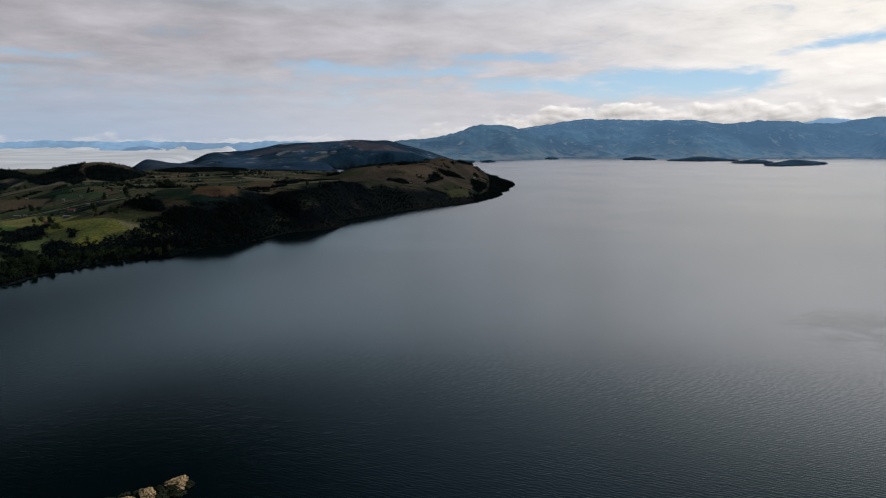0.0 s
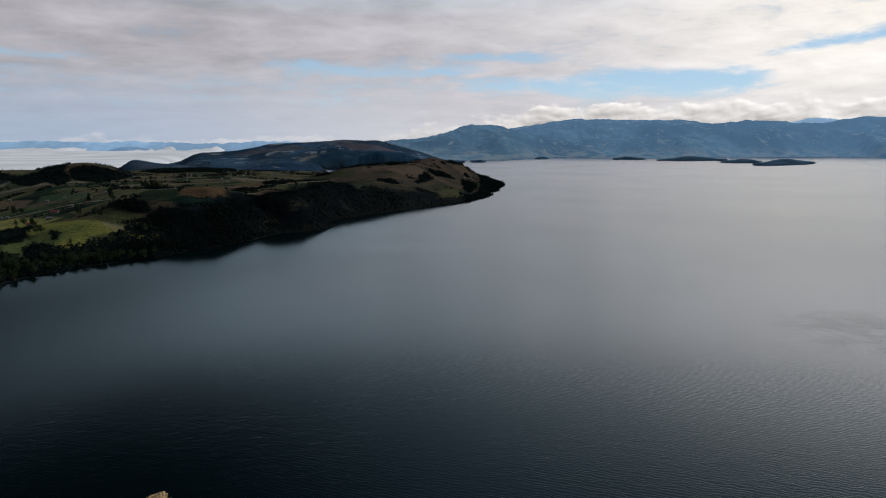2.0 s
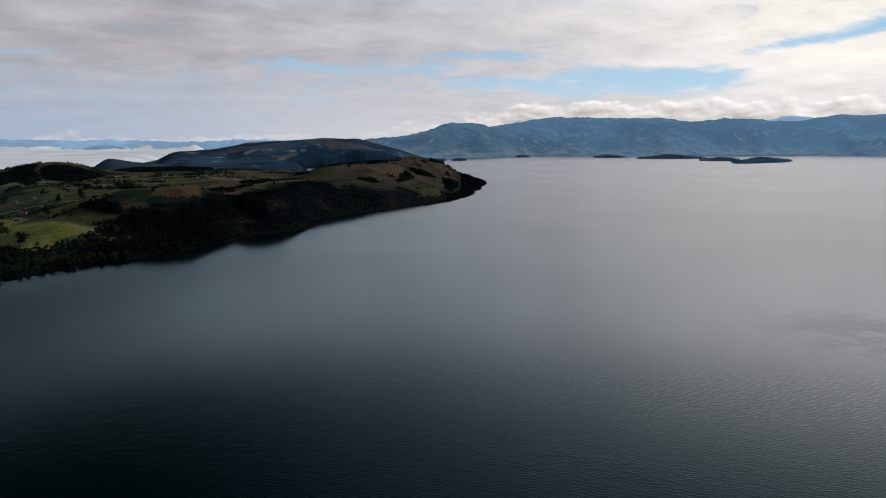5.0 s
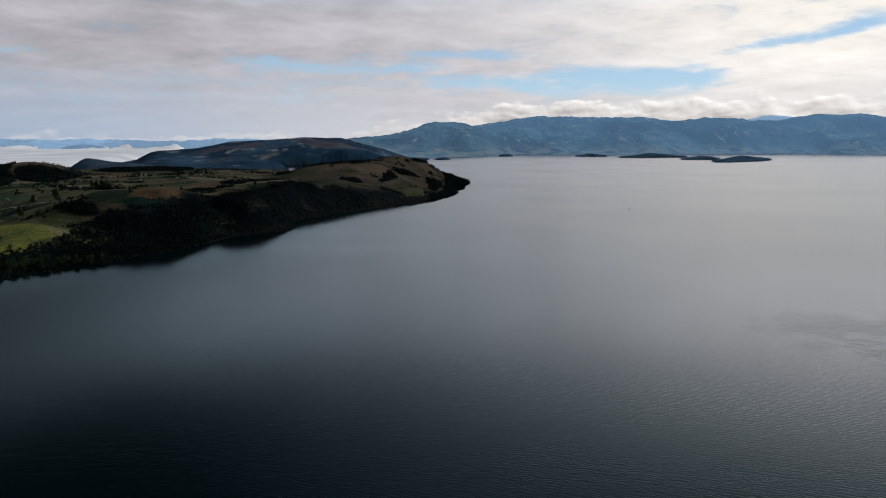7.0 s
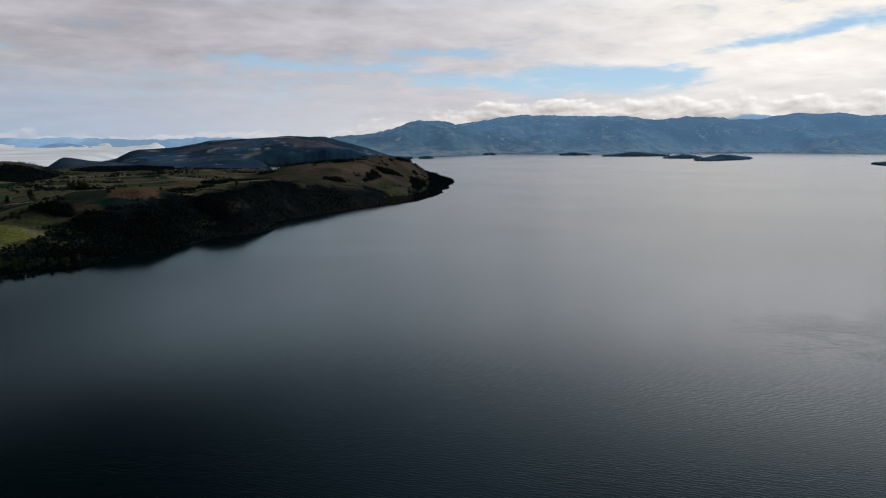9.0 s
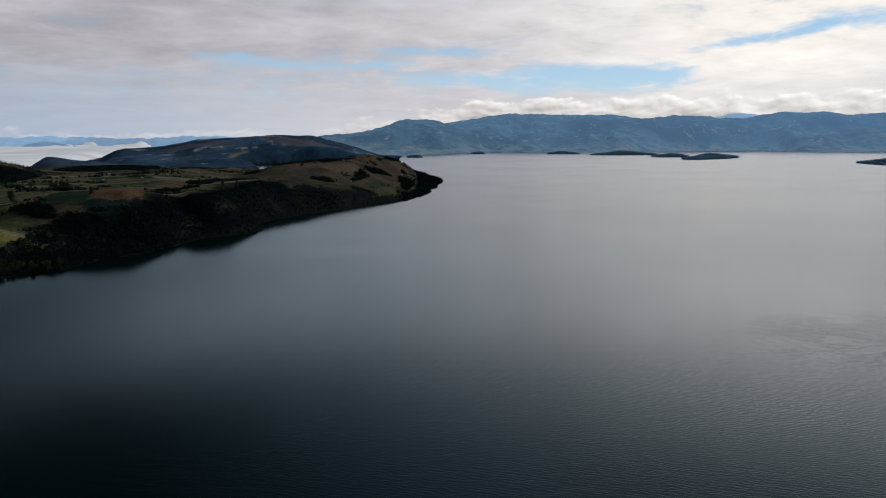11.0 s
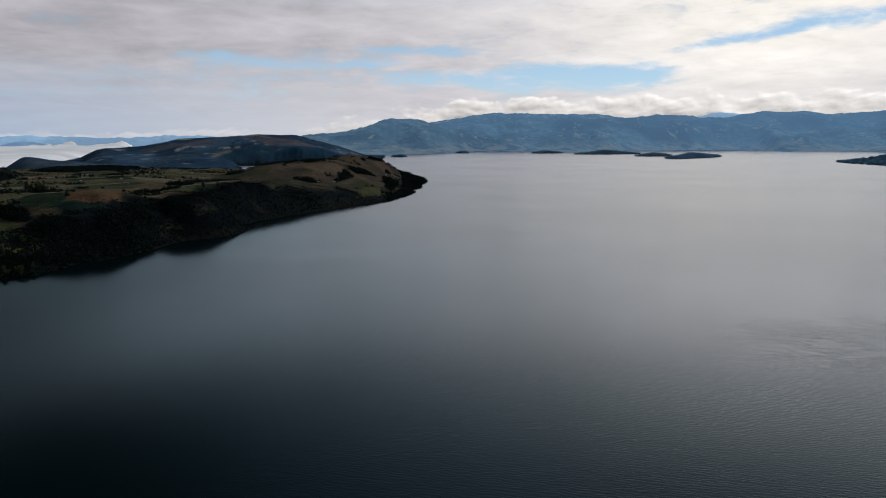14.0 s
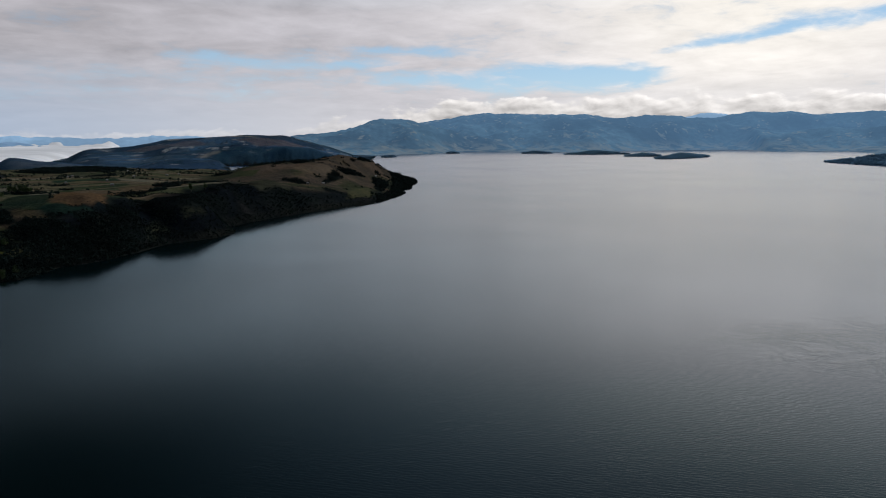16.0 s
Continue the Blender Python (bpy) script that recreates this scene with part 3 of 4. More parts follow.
def cover_colour(x, y, z, slope):
    """Land cover of each spot: pasture plots, ploughed plots, scrub on the banks; shade and haze are in the colours
    too.
    """
    plot, edge = plots(x, y)
    palette = np.array(((0.11, 0.088, 0.04), (0.13, 0.09, 0.045), (0.05, 0.056, 0.024), (0.095, 0.085, 0.034), (0.17, 0.13, 0.07),
                        (0.03, 0.046, 0.022), (0.115, 0.074, 0.036), (0.066, 0.064, 0.03)))
    palette = palette * np.array((0.74, 0.84, 0.98))
    c = palette[np.clip((plot * len(palette)).astype(int), 0, len(palette) - 1)]
    c = c * (0.4 + 0.6 * ease(edge, 0.6, 2.4))[..., None]
    c = c + (np.array((0.2, 0.16, 0.1)) - c) * (0.7 * ease(1.6 - np.abs(edge - 3.4), 0, 1.5) * ease(fbm(x, y, 80, 2, 35), 0.06, 0.12))[..., None]

    def lay(where, colour):
        nonlocal c
        c = c + (np.array(colour) - c) * np.clip(where, 0, 1)[..., None]

    # brown ridge pasture on the cape, with greener hollows and worn paths
    w = (x + 230) * 0.63 + (y - 450) * 0.78
    worn = ease(y + 0.5 * x, 560, 660) * ease(x, -170, -110)
    lay(0.8 * worn, (0.07, 0.05, 0.034))
    lay(worn * ease(fbm(x, y, 75, 5, 48), 0.03, 0.12), (0.04, 0.042, 0.022))
    lay(0.7 * worn * ease(fbm(x + 0.6 * y, y, 40, 4, 49), 0.06, 0.14), (0.1, 0.07, 0.045))
    lay(0.75 * ease(-w, -5, 35) * ease(520 - y, 0, 40), (0.065, 0.075, 0.027))
    d = shore(x, y)
    steep = ease(slope + 0.25 * fbm(x, y, 25, 4, 41), 0.27, 0.42)
    steep = steep * (1 - 0.9 * worn * ease(d, 14, 26))
    # steep banks: dark scrub, with cloud shade put into the colour
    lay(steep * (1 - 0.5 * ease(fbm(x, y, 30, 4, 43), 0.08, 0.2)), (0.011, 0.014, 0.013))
    thick = np.max([patch(x, y, ring, 2.0, 9.0) for ring in WOODS], axis=0)
    spur = ease(fbm(x + 0.4 * y, y, 64, 3, 21), -0.02, -0.14) * ease(y, 410, 440) * (1 - ease(y, 640, 700)) * ease(60 - d, 0, 20)
    lay(0.6 * spur * ease(fbm(x, y, 18, 4, 44), -0.08, 0.08), (0.016, 0.017, 0.016))
    lay(ease(fbm(x, y, 70, 4, 47), 0.08, 0.17) * ease(y, 450, 600) * 0.75 * (1 - steep), (0.03, 0.036, 0.02))
    # far hill: blue of the haze is put into the land colours
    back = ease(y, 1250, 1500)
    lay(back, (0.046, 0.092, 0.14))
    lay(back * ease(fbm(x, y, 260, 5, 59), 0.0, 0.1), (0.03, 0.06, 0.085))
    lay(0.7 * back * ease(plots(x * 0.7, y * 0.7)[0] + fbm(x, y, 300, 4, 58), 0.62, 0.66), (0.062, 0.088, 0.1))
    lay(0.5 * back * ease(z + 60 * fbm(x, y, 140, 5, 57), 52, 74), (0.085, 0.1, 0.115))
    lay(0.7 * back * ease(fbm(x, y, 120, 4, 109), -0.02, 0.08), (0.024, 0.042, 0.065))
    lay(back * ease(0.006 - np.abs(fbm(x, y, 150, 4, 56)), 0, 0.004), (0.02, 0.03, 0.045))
    lay(back * ease(fbm(x, y, 36, 4, 53, 0.7), 0.17, 0.21), (0.2, 0.21, 0.2))
    # bank ground darkened further, for cloud shade and shade under the trees
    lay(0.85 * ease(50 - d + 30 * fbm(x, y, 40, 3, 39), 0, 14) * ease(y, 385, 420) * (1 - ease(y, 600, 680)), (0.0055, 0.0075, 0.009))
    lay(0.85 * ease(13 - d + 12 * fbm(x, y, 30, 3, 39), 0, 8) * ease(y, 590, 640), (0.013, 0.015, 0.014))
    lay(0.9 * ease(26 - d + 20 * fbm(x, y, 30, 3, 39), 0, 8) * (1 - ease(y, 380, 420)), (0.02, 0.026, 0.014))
    for colour, ring in FIELDS:
        lay((0.95 if ring[0][1] < 1300 else 0.8) * patch(x, y, ring, 0.9 if ring[0][1] < 1300 else 9.0, 3.0 if ring[0][1] < 1300 else 20.0), colour)
    lay(0.5 * ease(mound(x, y, -203, 394, 50, 21, -38), 0.33, 0.42) * ease(fbm(x, y, 16, 4, 46), 0.0, 0.12), (0.09, 0.11, 0.035))
    # ground under the woods darkened to match the shaded crowns
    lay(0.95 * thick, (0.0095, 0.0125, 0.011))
    lay(ease(4 - d, 0, 2), (0.014, 0.015, 0.012))
    return c


def make_ground():
    xs = np.concatenate([np.arange(-2400, -500, 16.0), np.arange(-500, 152, 2.2)])
    ys = np.concatenate([np.arange(120, 900, 2.2), np.arange(900, 1160, 3.0), np.arange(1160, 2960, 9.0)])
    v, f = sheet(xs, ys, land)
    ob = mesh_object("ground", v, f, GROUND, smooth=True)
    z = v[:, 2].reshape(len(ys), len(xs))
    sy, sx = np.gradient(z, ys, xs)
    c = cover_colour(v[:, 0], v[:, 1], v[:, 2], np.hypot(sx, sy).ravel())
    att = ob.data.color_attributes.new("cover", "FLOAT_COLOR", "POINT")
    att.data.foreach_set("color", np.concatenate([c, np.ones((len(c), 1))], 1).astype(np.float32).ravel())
    tagged(ob, "rolling farmland of brown and green plots above wooded lake banks", "ground", kind="structure")


make_ground()
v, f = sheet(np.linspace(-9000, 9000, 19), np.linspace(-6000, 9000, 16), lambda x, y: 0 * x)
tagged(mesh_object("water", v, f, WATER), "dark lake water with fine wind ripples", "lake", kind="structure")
v, f = sheet(np.linspace(-9000, 9000, 7), np.linspace(-6000, 9000, 6), lambda x, y: 0 * x - 14)
tagged(mesh_object("ground", v, f, WEED), "dark lake bed under the water", "lake bed", kind="structure")

# distance of the far shore by azimuth
FAR_SHORE = ((-16, 2900), (1.7, 2890), (4, 3010), (7.5, 3315), (10.4, 3690), (15, 3570), (19, 3500), (22.8, 3900), (27, 4250),
             (31.5, 4500), (33, 4400), (34.2, 3800), (37.3, 4030), (39.5, 3950), (41.7, 3230), (55, 2700))
# ridges, one behind the other: crest as azimuth and elevation from the start, its range, and how far it runs out
RIDGES = []


def ridge(reach, depth, *crest):
    RIDGES.append((reach, depth, crest))


ridge(((-16, 3450), (0, 3750), (4, 3900), (16, 4100)), 850, (-16, -0.75), (-10, -0.1), (-4.5, 0.47), (-3.1, 0.57), (-0.2, 0.86), (1.5, 1.33), (2.9, 1.85), (4.0, 1.94),
      (5.6, 1.84), (6.6, 1.55), (9, 1.0), (12, 0.3), (15, -0.75))
ridge(((0, 3450), (20, 3600)), 330, (2.5, -0.7), (4.4, 0.35), (5.8, 1.1), (7.2, 1.0), (9.5, 0.35), (11, -0.7))
ridge(((0, 4650), (20, 4800)), 1100, (-3, -0.7), (2, 0.6), (6.6, 1.55), (7.7, 1.7), (9.6, 2.01), (11.7, 2.32), (14.9, 2.25), (19.3, 2.11), (20.1, 2.22), (22.6, 1.8), (30, 1.6), (36, 0.5))
ridge(((0, 4000), (28, 4350)), 380, (9.5, -0.7), (11.5, 0.35), (14, 0.75), (16, 0.55), (18.5, 0.9), (22, 0.4), (25, 0.0), (28, -0.7))
ridge(((15, 4250), (20, 4450), (25, 4780), (31, 5020), (38, 5100)), 560, (15, -0.7), (17.5, 0.5), (20, 1.3), (22.6, 1.78), (23.8, 1.9), (25, 2.09), (26, 1.94), (27, 1.97),
      (30.5, 1.6), (33, 1.1), (38, -0.7))
ridge(((21, 5100), (30, 5200), (56, 5250)), 750, (21, -0.7), (27, 1.2), (29, 1.72), (30.5, 1.77), (32.6, 2.17), (34.3, 2.05), (35.8, 2.15), (37.3, 1.84), (40.9, 2.02), (46, 2.0), (56, 1.6))
ridge(((33, 4400), (56, 4500)), 500, (33.5, -0.7), (35.5, 0.55), (38, 0.95), (40, 0.8), (43, 1.2), (48, 1.4), (56, 1.4))


def far_height(az, r):
    x, y = r * np.sin(np.radians(az)), r * np.cos(np.radians(az))
    r0 = along(az, FAR_SHORE) + 160 * fbm(x, y, 300, 4, 71)
    fold = 0.5 - np.abs(fbm(x, y, 560, 5, 61)) * 3.4
    best = np.full(np.shape(r), 4.0)
    for k, (reach, depth, crest) in enumerate(RIDGES):
        rc = along(az, reach)
        c = 59 + np.tan(np.radians(along(az, crest))) * rc + 19 * fbm(az * 60, az * 0 + k, 46, 5, 63 + k, 0.65)
        s = (r - rc) / depth
        up = np.clip(1 + s, 0, 1)
        shape = np.where(s < 0, 0.45 * up + 0.55 * up * up, 1 - 0.5 * s)
        shape = shape + 0.6 * fold * np.clip(3.2 * up * (1 - up), 0, 1)
        best = np.maximum(best, c * np.clip(shape, 0, 1))
    best = best + 5 * fbm(x, y, 90, 3, 69)
    return np.where(r > r0, 0.8 + np.maximum(best, 1) * (0.08 + 0.92 * ease(r, r0 + 20, r0 + 420)), -6.0)


def polar(name, az, rng, height, mat, label, category):
    v, f = sheet(az, rng, height)
    a, r = np.radians(v[:, 0]), v[:, 1].copy()
    v[:, 0], v[:, 1] = r * np.sin(a), r * np.cos(a)
    return tagged(mesh_object(name, v, f, mat, smooth=True), label, category, kind="structure")


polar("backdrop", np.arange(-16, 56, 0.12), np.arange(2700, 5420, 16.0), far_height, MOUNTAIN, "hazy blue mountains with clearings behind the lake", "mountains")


def peaks_height(az, r):
    el = along(az, ((26, 0.6), (27.6, 1.7), (29, 2.05), (30.2, 2.1), (31.8, 1.9), (33.5, 1.5), (35, 0.8)))
    return (59 + np.tan(np.radians(el)) * 5270 + 20 * fbm(az * 60, r * 0, 40, 4, 87)) * (1 - np.abs(r - 5270) / 400)


polar("backdrop", np.arange(26, 35, 0.06), np.arange(5180, 5360, 30.0), peaks_height, RANGE, "pale hazy peaks behind the nearer mountains", "mountains")


def range_height(az, r):
    crest = 84 + 50 * fbm(az * 60, r * 0 + 5, 170, 5, 81, 0.6) + 22 * np.exp(-((az + 13.5) / 2.6) ** 2) + 12 * ease(-az, 22, 34) + 26 * np.exp(-((az + 25.0) / 4.5) ** 2)
    return crest * (1 - np.abs(r - 4830) / 260) - 4


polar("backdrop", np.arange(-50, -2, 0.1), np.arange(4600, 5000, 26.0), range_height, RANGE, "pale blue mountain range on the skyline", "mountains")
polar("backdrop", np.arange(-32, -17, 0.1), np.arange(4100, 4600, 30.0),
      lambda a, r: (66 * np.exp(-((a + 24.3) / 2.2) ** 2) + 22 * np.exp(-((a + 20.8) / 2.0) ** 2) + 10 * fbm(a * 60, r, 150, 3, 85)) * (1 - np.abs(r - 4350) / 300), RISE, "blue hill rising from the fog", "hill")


def fog_height(x, y):
    billow = 1 - np.abs(fbm(x, y, 300, 3, 91)) * 4
    rise = ease(y, 2500, 3700)
    return (18.5 + 0.5 * billow + rise * (14 + 6 * billow)) * ease(y, 1000, 1900) + 34 * rise * ease(y, 3500, 4300) * ease(fbm(x, 0.2 * y, 130, 5, 95, 0.6), 0.0, 0.3) - 60 * (1 - ease(-x - 0.3 * y, 90, 300)) * (1 - ease(y, 2900, 3300)) - 60 * (1 - ease(-x - 0.3 * y, -40, 120))


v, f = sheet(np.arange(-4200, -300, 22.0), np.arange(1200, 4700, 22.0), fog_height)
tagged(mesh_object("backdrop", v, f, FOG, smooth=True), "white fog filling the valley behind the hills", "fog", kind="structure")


# ---- foliage ----
def leaf_cloud(rng, count, size, radius, squash, lobes):
    """Leaf quads gathered round a few lobes of a crown: vertices and faces."""
    centres = rng.normal(0, 1, (lobes, 3))
    centres /= np.linalg.norm(centres, axis=1)[:, None]
    centres *= radius * rng.uniform(0.25, 0.75, (lobes, 1)) * np.array((1, 1, squash))
    pick = rng.integers(0, lobes, count)
    way = rng.normal(0, 1, (count, 3))
    way /= np.linalg.norm(way, axis=1)[:, None]
    at = centres[pick] + way * radius * 0.5 * rng.uniform(0.55, 1.0, (count, 1)) * np.array((1, 1, squash))
    nrm = way + rng.normal(0, 0.5, (count, 3))
    nrm /= np.linalg.norm(nrm, axis=1)[:, None]
    a = np.cross(nrm, rng.normal(0, 1, (count, 3)))
    a /= np.linalg.norm(a, axis=1)[:, None]
    b = np.cross(nrm, a)
    s = size * rng.uniform(0.6, 1.3, (count, 1))
    bend = nrm * s * 0.25
    v = np.stack([at - a * s, at - b * s * 0.6 - bend, at + a * s, at + b * s * 0.6 - bend], 1).reshape(-1, 3)
    f = np.arange(count * 4).reshape(-1, 4)
    return v, f


def limb(bm, a, b, ra, rb, sides=6):
    a, b = Vector(a), Vector(b)
    turn = (b - a).to_track_quat("Z", "Y").to_matrix().to_4x4()
    rings = []
    for at, r in ((a, ra), (b, rb)):
        rings.append([bm.verts.new(at + (turn @ Vector((r * math.cos(k / sides * math.tau), r * math.sin(k / sides * math.tau), 0)))) for k in range(sides)])
    for k in range(sides):
        bm.faces.new((rings[0][k], rings[0][(k + 1) % sides], rings[1][(k + 1) % sides], rings[1][k]))


def make_tree(seed, height, wide, squash, bare, mat, label):
    rng = np.random.default_rng(seed)
    root = new("tree")
    bm = bmesh.new()
    lean = rng.normal(0, 0.25, 2)
    fork = Vector((lean[0], lean[1], height * bare))
    limb(bm, (0, 0, -0.8), fork, height * 0.03, height * 0.021)
    top = Vector((lean[0] * 1.5, lean[1] * 1.5, height * 0.88))
    limb(bm, fork, top, height * 0.021, height * 0.006)
    for k in range(5):
        a = k * 2.4 + seed
        out = Vector((math.cos(a) * wide * 0.6, math.sin(a) * wide * 0.6, height * (bare + 0.2 + 0.08 * k)))
        limb(bm, fork.lerp(top, 0.1 + 0.12 * k), out, height * 0.012, height * 0.004, 5)
    part("trunk", bm, BARK, root)
    v, f = leaf_cloud(rng, 330, height * 0.055, wide, squash, 9)
    v[:, 2] += height * (bare + (1 - bare) * 0.52)
    mesh_object("crown", v, f, mat, root)
    return tagged(root, label, "tree", "trees along the near bank")


TREES = [make_tree(1, 6.5, 2.7, 1.05, 0.12, LEAF, "dark bushy broadleaf tree on the lake bank"),
         make_tree(2, 8.0, 2.3, 1.35, 0.14, LEAF, "tall dark narrow-crowned tree on the lake bank"),
         make_tree(3, 5.0, 2.6, 0.75, 0.15, LEAF_GREY, "low spreading grey-green tree near the shore"),
         make_tree(4, 7.0, 2.9, 1.1, 0.15, LEAF, "dark broadleaf tree with an uneven crown")]
USED = set()


def plant(kind, x, y, size=1.0, turn=0.0):
    z = float(land(np.array([x]), np.array([y]))[0]) - 0.05
    m = pose(x, y, z, 0, 0, turn) @ Matrix.Scale(size, 4)
    if kind not in USED:
        USED.add(kind)
        ob = TREES[kind]
    else:
        ob = copy_thing(TREES[kind], m)
    ob.matrix_basis = m
    return ob


def wooded(x, y):
    """How thickly trees and tall scrub stand at a spot, 0 to 1."""
    d = shore(x, y)
    n, n2 = fbm(x, y, 55, 4, 101), fbm(x, y, 24, 3, 103)
    bank = ease(d, -1.0, 1.0) * (1 - ease(d + 30 * n2, 19 - 16 * ease(y, 420, 640), 31 - 22 * ease(y, 420, 640)))
    bank = np.maximum(bank * (0.55 + 0.45 * ease(n2, -0.1, 0.1)), ease(d, -2.3, -1.9) * (1 - ease(d, 2.5, 4)))
    low = 0.85 * ease(n2 + n + 0.12 * ease(-x, 190, 230), 0.06, 0.14) * (1 - ease(y - 0.35 * (x + 200), 340, 400))
    thick = np.max([patch(x, y, ring, 1.5, 9.0) for ring in WOODS], axis=0) * 0.97
    side = ease(y, 590, 680)
    cliff = 0.85 * (1 - ease(n2 + 0.5 * n, 0.1, 0.2)) * (1 - ease(d + (40 - 25 * side) * n, 26 - 20 * side, 40 - 29 * side)) * ease(y, 380, 420)
    thick = np.max([patch(x, y, ring, 2.0, 9.0) for ring in WOODS], axis=0)
    spur = ease(fbm(x + 0.4 * y, y, 64, 3, 21), -0.02, -0.14) * ease(y, 410, 440) * (1 - ease(y, 640, 700)) * ease(d, 4, 9)
    rib = ease(np.abs(fbm(x + 0.3 * y, y, 34, 4, 23)), 0.02, 0.07)
    cliff = cliff * (0.35 + 0.65 * np.where(y > 400, rib, 1.0))
    cliff, bank = cliff * (1 - 0.55 * spur), bank * (1 - 0.5 * spur)
    hedge = 0.8 * ease(1.3 - plots(x, y)[1], 0, 0.6) * ease(fbm(x, y, 60, 3, 107), 0.03, 0.08) * ease(y, 400, 430)
    plain = 0.9 * ease(n2 - 0.5 * np.abs(n), 0.2, 0.24) * ease(y, 470, 520)
    out = bank
    far = 0.7 * ease(y, 1500, 1600) * ease(fbm(x, y, 120, 4, 109), -0.02, 0.1)
    tilled = np.max([patch(x, y, ring, 1.0) for _, ring in FIELDS], axis=0)
    low, cliff, plain, bank = low * (1 - tilled), cliff * (1 - tilled), plain * (1 - tilled), bank * (1 - tilled * ease(d, 3, 6))
    hedge = hedge * (1 - tilled)
    for k in (far, low, thick, cliff, plain, hedge):
        out = np.maximum(out, k)
    return np.where(d > -2.2, out, 0)


def scatter(rng, n, x0, x1, y0, y1):
    x, y = rng.uniform(x0, x1, n), rng.uniform(y0, y1, n)
    keep = (wooded(x, y) > rng.uniform(0, 1, n)) & (np.abs(x) < 0.78 * y + 40)
    return x[keep], y[keep]


def canopy(name, x, y, z, sizes, mat, label, seed, leaves=26, leaf=0.8):
    """A wood too thick to count, of many small crowns in one mesh."""
    rng = np.random.default_rng(seed)
    kinds = [leaf_cloud(rng, leaves, leaf, 2.0, rng.uniform(0.8, 1.5), 5)[0] for _ in range(14)]
    out = []
    for i in range(len(x)):
        a = rng.uniform(0, 6.28)
        k = kinds[rng.integers(0, 14)] * sizes[i]
        c, s = math.cos(a), math.sin(a)
        out.append(np.stack([k[:, 0] * c - k[:, 1] * s + x[i], k[:, 0] * s + k[:, 1] * c + y[i], k[:, 2] + z[i] + 0.9 * sizes[i]], 1))
    v = np.concatenate(out)
    ob = mesh_object(name, v, np.arange(len(v)).reshape(-1, 4), mat)
    return tagged(ob, label, "woodland", kind="stuff") if label else ob


rng = np.random.default_rng(7)
x, y = scatter(rng, 42000, -420, -60, 200, 470)
near = np.argsort(np.hypot(x, y))
single = near[:2000][rng.permutation(min(2000, len(near)))][:260]
rest = np.setdiff1d(np.arange(len(x)), single)
for i in single:
    plant(int(rng.integers(0, 4)), float(x[i]), float(y[i]), float(rng.uniform(0.4, 0.85)), float(rng.uniform(0, 360)))
sx, sy = x[rest], y[rest]
x2, y2 = scatter(rng, 150000, -420, 130, 470, 1170)
x3, y3 = scatter(rng, 16000, -1000, -420, 500, 1300)
x4, y4 = scatter(rng, 22000, -620, -420, 580, 860)
x5, y5 = scatter(rng, 24000, -160, -30, 395, 660)
x6, y6 = scatter(rng, 18000, -212, -105, 300, 475)
x, y = np.concatenate([sx, x2, x3, x4, x5, x6]), np.concatenate([sy, y2, y3, y4, y5, y6])
size = (0.3 + 0.65 * rng.uniform(0, 1, len(x)) ** 2) * np.where(y > 820, 1.2, np.where((shore(x, y) < 55) & (y > 425) & (y < 700), 0.55, 1.0))
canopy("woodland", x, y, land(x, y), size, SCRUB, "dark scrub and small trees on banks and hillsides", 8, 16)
x, y = rng.uniform(-200, 130, 90000), rng.uniform(250, 1130, 90000)
d = shore(x, y)
x, y = x[(d > -1.2) & (d < 2.2)], y[(d > -1.2) & (d < 2.2)]
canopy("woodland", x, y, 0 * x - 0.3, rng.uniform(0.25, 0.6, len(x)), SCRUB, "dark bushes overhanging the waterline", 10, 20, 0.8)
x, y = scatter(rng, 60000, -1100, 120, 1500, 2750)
canopy("woodland", x, y, land(x, y), rng.uniform(0.3, 0.6, len(x)), HILLWOOD, "haze-blue woods on the hill across the bay", 9, 7, 1.5)


# ---- islands ----
def island(x, y, rx, ry, turn, height, seed, label):
    """A low wooded island: shore, mound and a close canopy."""
    root = new("island")
    rng = np.random.default_rng(seed)
    u, v2 = np.meshgrid(np.linspace(0, math.tau, 73), np.linspace(0, 1.12, 14))
    wob = 1 + 0.45 * fbm(np.cos(u) * 2 + seed, np.sin(u) * 2, 1.1, 4, seed)
    px, py = rx * v2 * wob * np.cos(u), ry * v2 * wob * np.sin(u)
    pz = height * (1 - ease(v2, 0.0, 1.0)) ** 0.8 * (0.85 + 0.6 * fbm(px, py, max(ry, 20), 3, seed + 3)) + 0.6 - 2.2 * ease(v2, 0.9, 1.1)
    c, s = math.cos(radians(turn)), math.sin(radians(turn))
    v = np.stack([px * c - py * s + x, px * s + py * c + y, pz], -1).reshape(-1, 3)
    a = (np.arange(13)[:, None] * 73 + np.arange(72)[None, :]).ravel()
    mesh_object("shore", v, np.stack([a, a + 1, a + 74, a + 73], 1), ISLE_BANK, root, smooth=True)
    count = int(min(2000, 90 + rx * ry * 0.14))
    t, q = rng.uniform(0, math.tau, count), np.sqrt(rng.uniform(0, 1.02, count))
    wob = 1 + 0.45 * fbm(np.cos(t) * 2 + seed, np.sin(t) * 2, 1.1, 4, seed)
    px, py = rx * q * wob * np.cos(t), ry * q * wob * np.sin(t)
    pz = height * (1 - ease(q, 0.0, 1.0)) ** 0.8 * (0.85 + 0.6 * fbm(px, py, max(ry, 20), 3, seed + 3)) + 0.6
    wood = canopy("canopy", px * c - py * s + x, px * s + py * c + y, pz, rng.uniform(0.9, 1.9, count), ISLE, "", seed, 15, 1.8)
    wood.parent = root
    tagged(root, label, "island")


